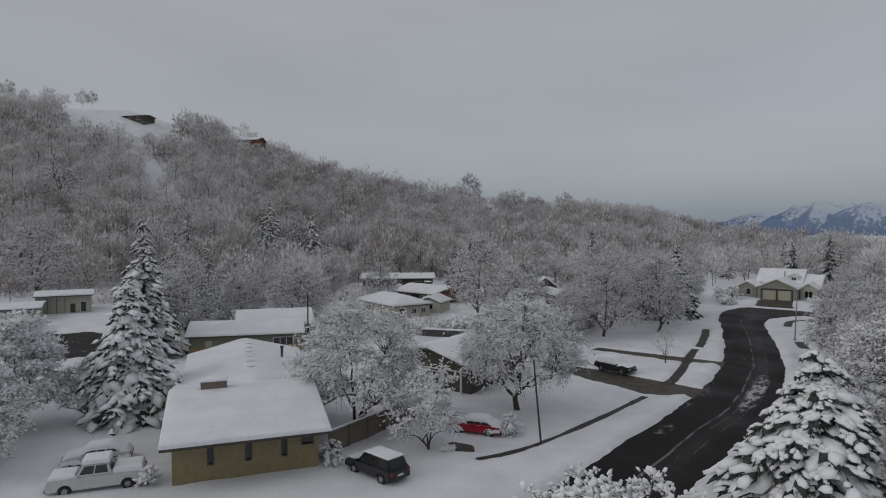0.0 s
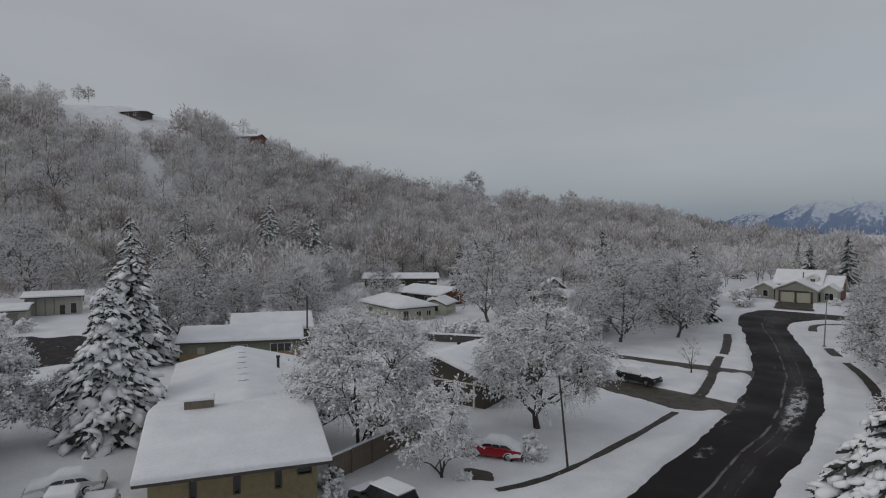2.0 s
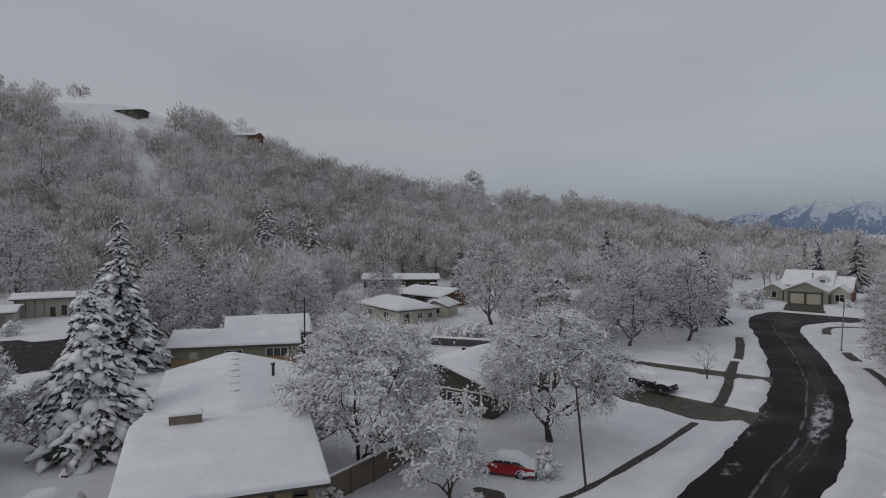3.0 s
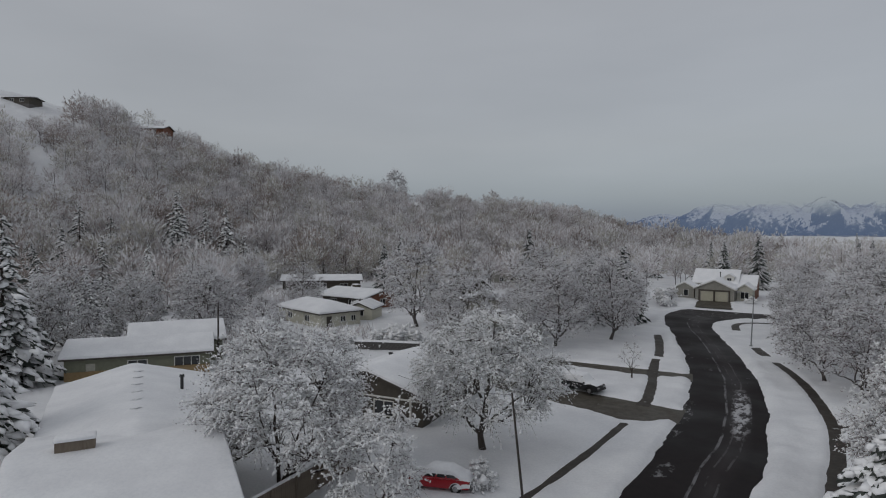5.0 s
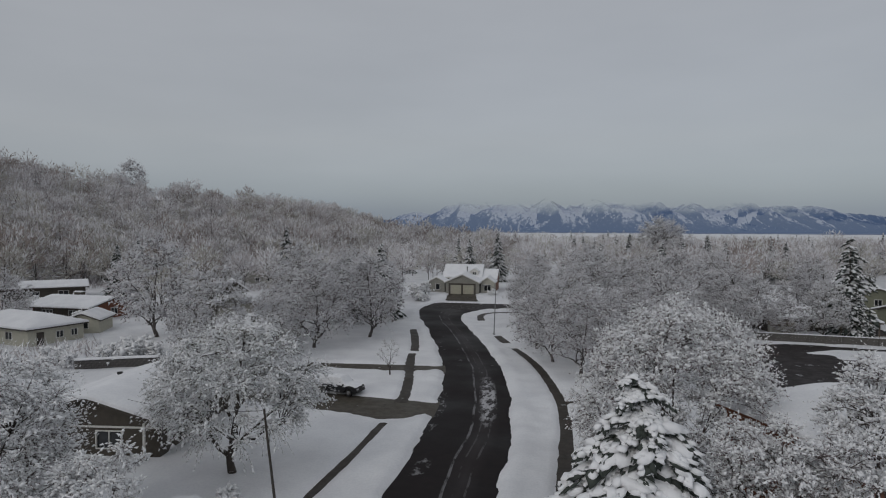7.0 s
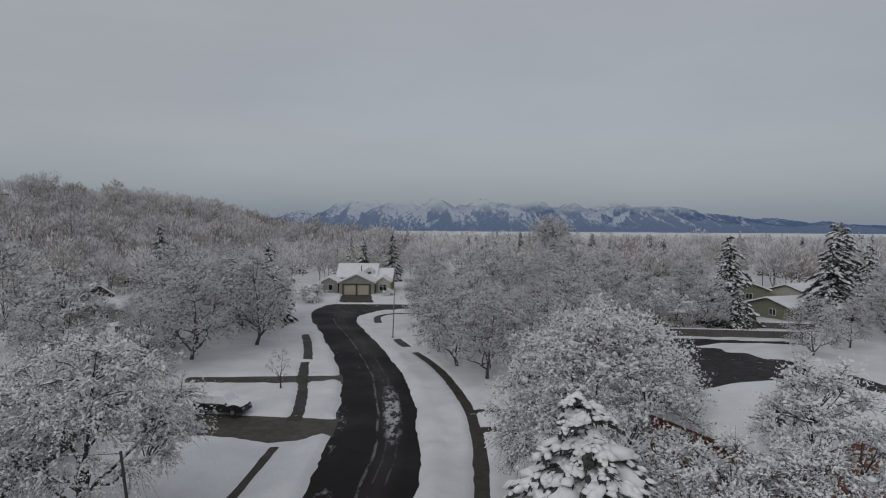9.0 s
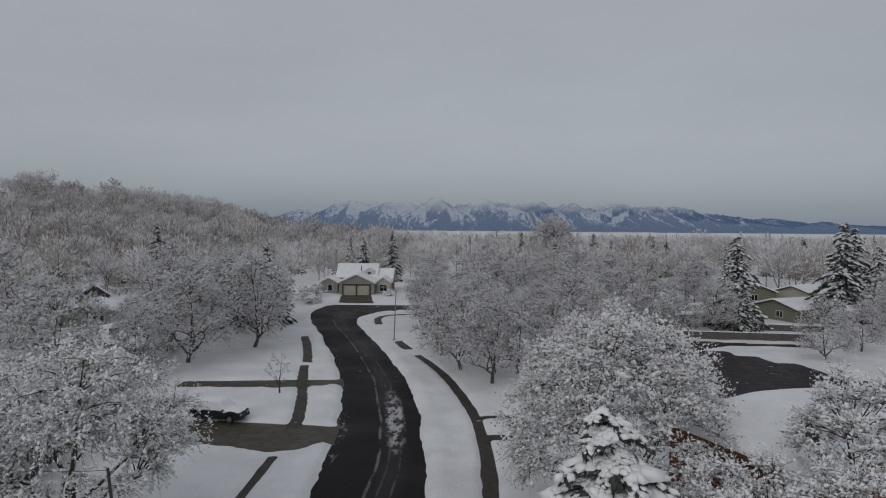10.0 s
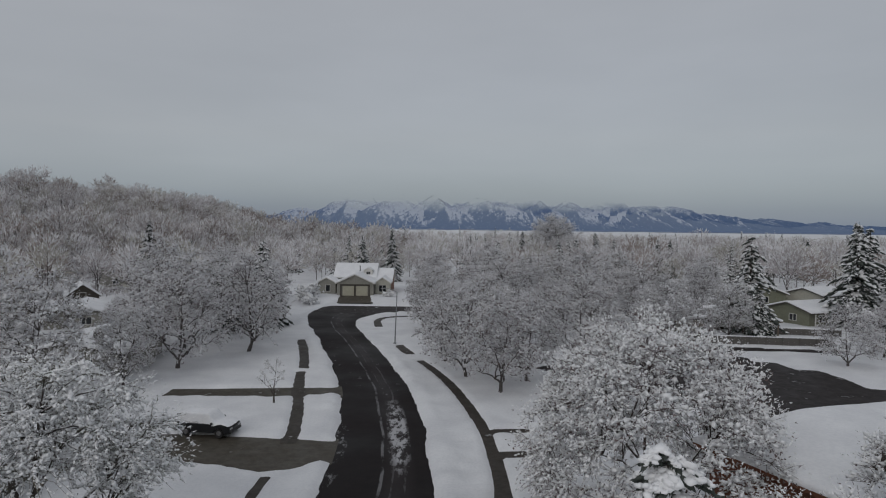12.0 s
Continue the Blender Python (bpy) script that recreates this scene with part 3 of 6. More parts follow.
build_ramp()
flat("pavement_drive", DRIVE_A, 0.016, M_DRIVE, "wet brown concrete driveway beside the parked dark car")
flat("pavement_drive_narrow", DRIVE_B, 0.016, M_DRIVE, "narrow wet concrete driveway half under snow")
flat("pavement_car_pad", CAR_PAD, 0.016, M_DRIVE, "small cleared patch behind the red car", grow=0.3)
flat("pavement_step", STEP_A, 0.03, M_WALK, "short cleared garden path", "path", grow=0.2)
flat("pavement_path", STEP_B, 0.03, M_WALK, "cleared garden path joining the pavement", "path", grow=0.2)
flat("pavement_hook", HOOK, 0.024, M_WALK, "curved cleared path by the street lamp", "path", grow=0.15)
flat("pavement_east", WALK_R, 0.024, M_WALK, "cleared wet concrete pavement between snowy verges", "pavement", grow=0.2)
flat("pavement_east_far", WALK_R2, 0.024, M_WALK, "short cleared stretch of pavement in the snow", "pavement", grow=0.2)
flat("pavement_west", WALK_L, 0.024, M_WALK, "narrow cleared pavement along the front lawns", "pavement", grow=0.2)
flat("pavement_west_mid", WALK_L2, 0.03, M_WALK, "cleared wet pavement crossing the driveways", "pavement", grow=0.2)
flat("pavement_west_far", WALK_L3, 0.024, M_WALK, "cleared pavement leading to the bend", "pavement", grow=0.2)


# ---- far range ----
def build_mountains():
    rng = np.random.default_rng(3)
    xs = np.linspace(-2200, 3600, 760)
    ys = np.linspace(3350, 4450, 96)
    X, Y = np.meshgrid(xs, ys)
    head = np.degrees(np.arctan2(X, Y))
    env = np.interp(head, [-32, -24, -17, -13, -9, -3, 5, 12, 14.5, 18, 24, 29, 33, 40], [14, 24, 60, 130, 205, 212, 215, 208, 214, 185, 130, 88, 66, 45])
    back = smooth((Y - 3350) / 850)
    # peaks at uneven steps, each a ridge that wanders down towards the plain
    warp = 46 * grain(X, Y, 260, 1) + 20 * grain(X, Y, 90, 2)
    ridge = np.zeros(X.shape)
    for step, low, high, wide, drift in ((270, 0.84, 1.1, 0.62, 0.5), (120, 0.5, 0.86, 0.55, 0.8), (50, 0.3, 0.7, 0.6, 1.0)):
        x = -2300.0
        while x < 3700:
            x += step * rng.uniform(0.55, 1.35)
            tall, k, wd = rng.uniform(low, high), rng.uniform(-drift, drift), step * wide * rng.uniform(0.8, 1.4)
            gap = np.abs(X + warp - x - k * (4200 - Y)) / wd
            ridge = np.maximum(ridge, tall * (1 - 0.5 * np.minimum(gap, 2.0)))
    Z = 1.06 * env * back * (0.08 + 0.94 * ridge + 0.05 * grain(X, Y, 34, 5) + 0.03 * grain(X, Y, 15, 6)) - 2
    ny, nx = X.shape
    i = (np.arange(ny - 1)[:, None] * nx + np.arange(nx - 1)[None]).ravel()
    F = np.stack([i, i + 1, i + nx + 1, i + nx], 1)
    m, nt, b = mat("hazed_far_range")
    # rock below, snow on higher faces and those towards +x, tops fade out as cloud
    geo = nt.nodes.new("ShaderNodeNewGeometry")
    sp = nt.nodes.new("ShaderNodeSeparateXYZ")
    nt.links.new(geo.outputs["Position"], sp.inputs[0])
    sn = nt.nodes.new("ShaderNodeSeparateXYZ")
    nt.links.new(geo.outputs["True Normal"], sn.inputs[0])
    n1 = noise_tex(nt, 0.045, 7, 0.7, stretch=(1.1, 0.2, 0.45))
    n2 = noise_tex(nt, 0.006, 4, 0.6)
    def m2(op, a, c, clamp=False):
        k = nt.nodes.new("ShaderNodeMath")
        k.operation, k.use_clamp = op, clamp
        for q, v in enumerate((a, c)):
            if isinstance(v, (int, float)):
                k.inputs[q].default_value = v
            else:
                nt.links.new(v, k.inputs[q])
        return k.outputs[0]
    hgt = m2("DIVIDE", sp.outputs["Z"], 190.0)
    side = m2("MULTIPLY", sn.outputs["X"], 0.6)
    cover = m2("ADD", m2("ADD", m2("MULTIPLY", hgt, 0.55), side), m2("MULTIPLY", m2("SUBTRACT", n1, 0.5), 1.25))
    # rock and snow both carry the blue of the haze in their colour
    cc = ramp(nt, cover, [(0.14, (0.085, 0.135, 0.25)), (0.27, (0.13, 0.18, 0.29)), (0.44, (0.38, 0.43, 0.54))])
    # self-lit, though no lamp, to hold the painted haze tone
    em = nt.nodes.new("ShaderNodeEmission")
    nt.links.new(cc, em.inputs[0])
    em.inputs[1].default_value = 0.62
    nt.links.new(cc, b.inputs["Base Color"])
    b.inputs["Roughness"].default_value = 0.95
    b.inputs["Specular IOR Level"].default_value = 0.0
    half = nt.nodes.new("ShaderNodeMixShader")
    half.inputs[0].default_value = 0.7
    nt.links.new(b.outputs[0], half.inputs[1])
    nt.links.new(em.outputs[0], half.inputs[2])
    clear = nt.nodes.new("ShaderNodeBsdfTransparent")
    # part transparent at the foot for haze, wholly so at the top for cloud
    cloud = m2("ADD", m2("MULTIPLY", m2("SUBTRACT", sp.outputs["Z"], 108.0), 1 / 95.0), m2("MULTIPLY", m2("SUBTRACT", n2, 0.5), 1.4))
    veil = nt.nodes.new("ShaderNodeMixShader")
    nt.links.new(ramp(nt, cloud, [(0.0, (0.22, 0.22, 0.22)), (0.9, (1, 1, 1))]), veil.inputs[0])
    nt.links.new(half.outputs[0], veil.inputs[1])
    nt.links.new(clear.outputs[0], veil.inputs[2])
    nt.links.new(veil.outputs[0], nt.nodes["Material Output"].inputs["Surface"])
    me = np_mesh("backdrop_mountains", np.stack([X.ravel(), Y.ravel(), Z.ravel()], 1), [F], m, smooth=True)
    tagged(new("backdrop_mountains", me), "distant mountain range with snowy gullies, haze blue painted in, tops fading out", "mountains", kind="structure")


build_mountains()


# ---- trees ----
def bend(p0, p1, p2, k):
    """Points along soft curves from p0 by way of p1 to p2, as an array (n, k + 1, 3)."""
    t = np.linspace(0, 1, k + 1)[None, :, None]
    return p0[:, None] * (1 - t) ** 2 + 2 * p1[:, None] * t * (1 - t) + p2[:, None] * t * t


def limbs_of(P, r0, r1, sides):
    """Tapered tubes along curves; radii at the start and the end of each."""
    n, k = P.shape[0], P.shape[1] - 1
    r0, r1 = (np.broadcast_to(np.asarray(v, float), (n,)) for v in (r0, r1))
    out = []
    for i in range(k):
        a, b = r0 + (r1 - r0) * i / k, r0 + (r1 - r0) * (i + 1) / k
        V, F = tubes(P[:, i], P[:, i + 1], a, b, sides)
        out.append((V, F, 0))
    return out


def crown_spots(rng, n, h, w, crown0, rc, low=-0.5, core=0.5, lean=0.2):
    """Centres of the bunches of twigs: an uneven dome, the bunches kept apart from one another."""
    up, down, half = h * (1 - crown0) * 0.6 - rc * 0.5, h * (1 - crown0) * 0.42, max(w / 2 - rc * 0.8, w * 0.2)
    mid_z = h - up - rc * 0.5
    pts = []
    ph0 = rng.uniform(0, 6.28, 4)
    for i in range(n):
        best, far = None, -1.0
        for _ in range(7):
            ph, ct = rng.uniform(0, 2 * np.pi), rng.uniform(low, 1.0)
            rad = rng.uniform(core, 1.0) ** 0.5
            rad *= 1 + lean * 0.5 * (np.sin(2 * ph + ph0[0]) + np.sin(3 * ph + 2.5 * ct + ph0[1])) * (1 - max(ct, 0) * 0.6)
            st = math.sqrt(1 - ct * ct)
            p = np.array([rad * st * math.cos(ph) * half, rad * st * math.sin(ph) * half, mid_z + rad * ct * (up if ct > 0 else down)])
            d = min((float(((p - q) ** 2).sum()) for q in pts), default=1e9)
            if d > far:
                best, far = p, d
        pts.append(best)
    return np.array(pts), np.array([0, 0, mid_z - down * 0.4])


def grow_tree(seed, h, w, crown0, limbs=7, boughs=70, twigs=40, rc=1.0, girth=0.017, twig=(0.014, 0.006), snow=(3, 0.15, 0.06), haze=0, droop=0.35, sides=6, low=-0.5, core=0.35, puffy=False, lean=0.2, flat_=0.75, lite=False):
    """A bare broadleaf tree under snow: limbs fork from the trunk, boughs from the limbs, and each bough ends in a bunch of twigs.
    snow: pads along each twig, their length and half width. haze: the finest twigs of each bunch, as single blades. Returns wood, twig and snow chunks."""
    rng = np.random.default_rng(seed)
    C, heart = crown_spots(rng, boughs, h, w, crown0, rc, low, core, lean)
    fork = np.array([rng.normal(0, 0.015) * h, rng.normal(0, 0.015) * h, max(h * crown0 * 0.8, 0.25)])
    r = girth * h
    wood, twg, snw = limbs_of(bend(np.zeros((1, 3)), (fork * [0.3, 0.9, 0.5])[None], fork[None], 3), r * 1.3, r * 0.9, 8), [], []
    # limbs: towards widely spaced bunches
    pick = [int(C[:, 2].argmax())]
    while len(pick) < limbs:
        d = ((C[:, None] - C[pick][None]) ** 2 * [[[1, 1, 0.35]]]).sum(-1).min(1)
        pick.append(int(d.argmax()))
    ends = fork + (C[pick] - fork) * rng.uniform(0.62, 0.8, (limbs, 1))
    mids = fork + (ends - fork) * [[0.38, 0.38, 0.62]] + rng.normal(0, 0.02 * w, (limbs, 3))
    starts = fork[None] * np.stack([np.ones(limbs)] * 2 + [rng.uniform(0.85, 1.0, limbs)], 1)
    LP = bend(starts, mids, ends, 6)
    # the later limbs leave the first three a little way up
    for i in range(3, limbs):
        near = int(((ends[:3] - ends[i]) ** 2).sum(1).argmin())
        starts[i] = LP[near, 1 + i % 2]
    LP = bend(starts, (starts + ends) / 2 + [[0, 0, 0.07 * h]] * rng.uniform(0.4, 1.2, (limbs, 1)) + rng.normal(0, 0.025 * w, (limbs, 3)), ends, 6)
    LP[:, 1:-1] += rng.normal(0, 0.008 * w, (limbs, 5, 3))
    wood += limbs_of(LP, np.where(np.arange(limbs) < 3, r * 0.66, r * 0.42), r * 0.17, sides)
    # boughs: from the nearest stretch of a limb
    flatL = LP[:, 2:].reshape(-1, 3)
    dd = ((C[:, None] - flatL[None]) ** 2).sum(-1) + 2.0 * np.maximum(0, flatL[None, :, 2] - C[:, None, 2] + 0.3)
    B0 = flatL[dd.argmin(1)]
    span = np.linalg.norm(C - B0, axis=1, keepdims=True)
    B1 = (B0 + C) / 2 + [[0, 0, 0.16]] * span + rng.normal(0, 0.08, (boughs, 3)) * span
    BP = bend(B0, B1, C, 4)
    wood += limbs_of(BP, r * 0.2, r * 0.06, max(3, sides - 2))
    for P, ra, share in ((LP, r * 0.45, 0.9), (BP, r * 0.16, 0.95)):
        p, q = P[:, :-1].reshape(-1, 3), P[:, 1:].reshape(-1, 3)
        got = rng.random(len(p)) < share
        p, q = p[got], q[got]
        d = unit(q - p)
        level = np.clip(1.1 - np.abs(d[:, 2]), 0.05, 1)
        V, F = clumps((p + q) / 2 + [[0, 0, ra * 0.9]], q - p, np.linalg.norm(q - p, axis=1) * 0.56, (ra * 0.9 + 0.02) * level, (ra * 0.6 + 0.035) * level, rng, 0.1)
        snw.append((V, F, 0))
    # twigs fan out from the end of each bough
    n = boughs * twigs
    own = np.repeat(np.arange(boughs), twigs)
    f = rng.uniform(0.45, 1.0, (n, 1))
    root = BP[own, 2] * (1 - f) + BP[own, 4] * f
    out = unit(C - heart)[own]
    way = unit(out * 0.6 + rng.normal(0, 0.75, (n, 3)) + [[0, 0, 0.2]])
    way[:, 2] *= flat_
    size = rc * np.random.default_rng(seed + 1).uniform(0.75, 1.25, boughs)[own]
    ln = (size * rng.uniform(0.45, 1.15, n))[:, None]
    tip = root + way * ln - [[0, 0, 1]] * ln * rng.uniform(0, droop, (n, 1))
    if lite:
        V, F = tubes(root, tip, np.full(n, twig[0]), None, 3)
        twg.append((V, F, 0))
    else:
        twg += limbs_of(bend(root, root + way * ln * 0.55, tip, 2), twig[0], twig[1], 3)
    per, sl, sw = snow
    for j in range(per):
        t = rng.uniform(0.12, 1.08, (n, 1))
        c = root * (1 - t) ** 2 + 2 * (root + way * ln * 0.55) * t * (1 - t) + tip * t * t
        d = tip - root + rng.normal(0, 0.25, (n, 3)) * ln
        d[:, 2] *= 0.8
        s = rng.lognormal(0, 0.3, n) * (0.75 + 0.5 * t[:, 0])
        c = c + np.stack([rng.normal(0, sw * 0.5, n), rng.normal(0, sw * 0.5, n), sw * 0.6 * s], 1)
        if lite or j % 2:
            V, F = tufts(c, d + rng.normal(0, 0.3, (n, 3)) * ln, sl * s, sw * s * 1.1, rng)
        else:
            V, F = puffs(c, d, sl * s, sw * s, sw * 0.8 * s, rng, 0.16) if puffy else clumps(c, d + rng.normal(0, 0.3, (n, 3)) * ln, sl * s, sw * s, sw * 0.85 * s, rng, 0.9)
        snw.append((V, F, 0))
    if haze:
        k = boughs * haze
        own = np.repeat(np.arange(boughs), haze)
        off = unit(rng.normal(size=(k, 3))) * (rng.uniform(0.1, 1.0, (k, 1)) ** 0.5) * rc * [[1, 1, 0.8]]
        c = C[own] + off + unit(C - heart)[own] * rc * 0.25
        high = off[:, 2] + 0.35 * rc + rng.normal(0, 0.3 * rc, k) > 0
        for lot, sel, m in ((twg, ~high, 1.0), (snw, high, 1.0)):
            V, F = sprays(c[sel], off[sel] + unit(C - heart)[own][sel] * rc + rng.normal(0, 0.8 * rc, (int(sel.sum()), 3)), sl * 1.2 * rng.uniform(0.5, 1.2, int(sel.sum())), sw * rng.uniform(0.5, 1.1, int(sel.sum())) * m, rng)
            lot.append((V, F, 0))
    return wood, twg, snw


def tree_thing(name, seed, h, w, crown0, m, twig_mat, label, group="", far=False, **kw):
    wood, twig, snw = grow_tree(seed, h, w, crown0, **kw)
    root = empty(name, m, label, "tree", group)
    for pname, ch, mt in (("trunk", wood, M_WOODS_STEM if far else M_BARK), ("crown", twig, twig_mat), ("snow_cover", snw, M_RIME if far else M_CLUMP)):
        V, F, _ = join(ch)
        ob = child(pname, np_mesh(pname, V, F, mt, smooth=pname != "crown"), root)
        if pname != "trunk":
            ob["kind"] = "stuff"
    return root


def spruce_chunks(seed, h, r, rows=16, per=9, fingers=7, snow=0.9, shape=0.9, pad=1.0, puffy=False, sag=0.4, ragged=0.2):
    """A spruce: whorls of sagging boughs, each a fan of needle-clad fingers with a pad of snow on top of every one."""
    rng = np.random.default_rng(seed)
    wood, green, snw = [], [], []
    V, F = tubes([[0, 0, 0]], [[0, 0, h]], [h * 0.018], [0.01], 7)
    wood.append((V, F, 0))
    for i in range(rows):
        t = (i + 0.4) / rows
        z = h * (0.05 + 0.94 * t)
        R = r * (1 - t) ** shape + 0.14
        n = max(4, int(per * (0.4 + 0.6 * (1 - t))))
        ph = rng.uniform(0, 2 * np.pi) + np.arange(n) * 2 * np.pi / n + rng.normal(0, 0.22, n)
        L = R * (1 + rng.uniform(-ragged * 1.4, ragged, n))
        out = np.stack([np.cos(ph), np.sin(ph), 0 * ph], 1)
        side = np.stack([-np.sin(ph), np.cos(ph), 0 * ph], 1)
        p0 = np.stack([0 * ph, 0 * ph, z + rng.normal(0, h / rows * 0.35, n)], 1)
        drop = rng.uniform(0.6, 1.2, n) * sag * L
        p1 = p0 + out * (L * 0.55)[:, None] + [[0, 0, 1]] * (0.04 * L)[:, None]
        p2 = p0 + out * L[:, None] - [[0, 0, 1]] * drop[:, None]
        wood += limbs_of(bend(p0, p1, p2, 3), 0.035, 0.012, 3)
        for j in range(fingers):
            q = np.full((n, 1), (j + 0.6) / fingers) + rng.normal(0, 0.06, (n, 1))
            q = np.clip(q, 0.12, 1.0)
            base = p0 * (1 - q) ** 2 + 2 * p1 * q * (1 - q) + p2 * q * q
            sg = np.where(rng.random((n, 1)) < 0.5, -1.0, 1.0) if j < fingers - 1 else rng.normal(0, 0.2, (n, 1))
            way = unit(out * rng.uniform(0.7, 1.1, (n, 1)) + side * sg * rng.uniform(0.35, 1.0, (n, 1)) - [[0, 0, 1]] * (0.25 + 0.55 * sag * q))
            fl = (L * (0.42 - 0.2 * q[:, 0]) * rng.uniform(0.75, 1.25, n) + 0.16)[:, None]
            wid = fl[:, 0] * 0.24 + 0.05
            c = base + way * fl * 0.5
            V, F = clumps(c - [[0, 0, 0.09]], way - [[0, 0, 0.1]], fl[:, 0] * 0.72, wid * 1.05, wid * 0.6, rng, 0.5)
            green.append((V, F, 0))
            for _ in range(2):
                V, F = clumps(c + way * fl * rng.uniform(-0.2, 0.5, (n, 1)) + rng.normal(0, 0.06, (n, 3)) - [[0, 0, 0.14]], way * [[0.8, 0.8, 0.3]] - [[0, 0, 0.7]] + rng.normal(0, 0.25, (n, 3)), wid * 0.95, wid * 0.28, wid * 0.28, rng, 0.4)
                green.append((V, F, 0))
            for along, big in ((0.1, 1.0), (0.42, 0.8), (-0.25, 0.85)):
                got = rng.random(n) < snow
                if not got.any():
                    continue
                s = (pad * big * rng.lognormal(-0.05, 0.32, n))[got]
                cc = (c + way * fl * along + [[0, 0, 0.04]] + rng.normal(0, 0.05, (n, 3)))[got]
                d = (way + rng.normal(0, 0.15, (n, 3)))[got]
                a, b, e = (fl[:, 0] * 0.38)[got] * s, wid[got] * 0.95 * s, wid[got] * 0.45 * s
                V, F = puffs(cc, d, a, b, e, rng, 0.24) if puffy else clumps(cc, d, a * 1.1, b, e, rng, 0.5)
                snw.append((V, F, 0))
    return wood, green, snw


def spruce_thing(seed, h, r, m, label, name="spruce_tree", **kw):
    wood, green, snw = spruce_chunks(seed, h, r, **kw)
    root = empty(name, m, label, "conifer tree")
    for pname, ch, mt in (("trunk", wood, M_BARK), ("needles", green, M_NEEDLE), ("snow_cover", snw, M_CLUMP)):
        V, F, _ = join(ch)
        ob = child(pname, np_mesh(pname, V, F, mt, smooth=True), root)
        if pname != "trunk":
            ob["kind"] = "stuff"
    return root


def put_at(x, y, s=1.0, turn=0.0, sink=0.1, sz=None):
    z = float(land(x, y)) - sink
    return Matrix.LocRotScale((x, y, z), Euler((0, 0, turn)), (s, s, sz or s))


# ---- houses ----
def wall_bm(length, height, thick, holes, gable=0.0):
    """An upright wall along x from -length/2, outer face at y = 0, with openings (x0, z0, x1, z1) right through it."""
    bm = bmesh.new()
    xs = sorted({-length / 2, length / 2, *(h[0] for h in holes), *(h[2] for h in holes)})
    def cuboid(x0, z0, x1, z1):
        v = [bm.verts.new(p) for p in ((x0, 0, z0), (x1, 0, z0), (x1, 0, z1), (x0, 0, z1), (x0, thick, z0), (x1, thick, z0), (x1, thick, z1), (x0, thick, z1))]
        for f in ((0, 1, 2, 3), (5, 4, 7, 6), (4, 0, 3, 7), (1, 5, 6, 2), (3, 2, 6, 7), (4, 5, 1, 0)):
            bm.faces.new([v[i] for i in f])
    for a, b in zip(xs, xs[1:]):
        cuts = sorted((h[1], h[3]) for h in holes if h[0] <= a + 1e-6 and h[2] >= b - 1e-6)
        z = 0.0
        for c0, c1 in cuts:
            if c0 > z + 1e-4:
                cuboid(a, z, b, c0)
            z = c1
        if z < height - 1e-4:
            cuboid(a, z, b, height)
    if gable > 0:
        v = [bm.verts.new(p) for p in ((-length / 2, 0, height), (length / 2, 0, height), (0, 0, height + gable), (-length / 2, thick, height), (length / 2, thick, height), (0, thick, height + gable))]
        for f in ((0, 1, 2), (4, 3, 5), (0, 2, 5, 3), (1, 4, 5, 2), (0, 3, 4, 1)):
            bm.faces.new([v[i] for i in f])
    bmesh.ops.remove_doubles(bm, verts=bm.verts[:], dist=1e-4)
    return bm


def ring_bm(x0, z0, x1, z1, t, y0, y1):
    """A frame round an opening."""
    bm = bmesh.new()
    def loop(o, y):
        return [bm.verts.new(p) for p in ((x0 - o, y, z0 - o), (x1 + o, y, z0 - o), (x1 + o, y, z1 + o), (x0 - o, y, z1 + o))]
    of, inf, ob, inb = loop(t, y0), loop(0, y0), loop(t, y1), loop(0, y1)
    for k in range(4):
        j = (k + 1) % 4
        for f in ((of[k], of[j], inf[j], inf[k]), (ob[j], ob[k], inb[k], inb[j]), (of[j], of[k], ob[k], ob[j]), (inf[k], inf[j], inb[j], inb[k])):
            bm.faces.new(f)
    return bm


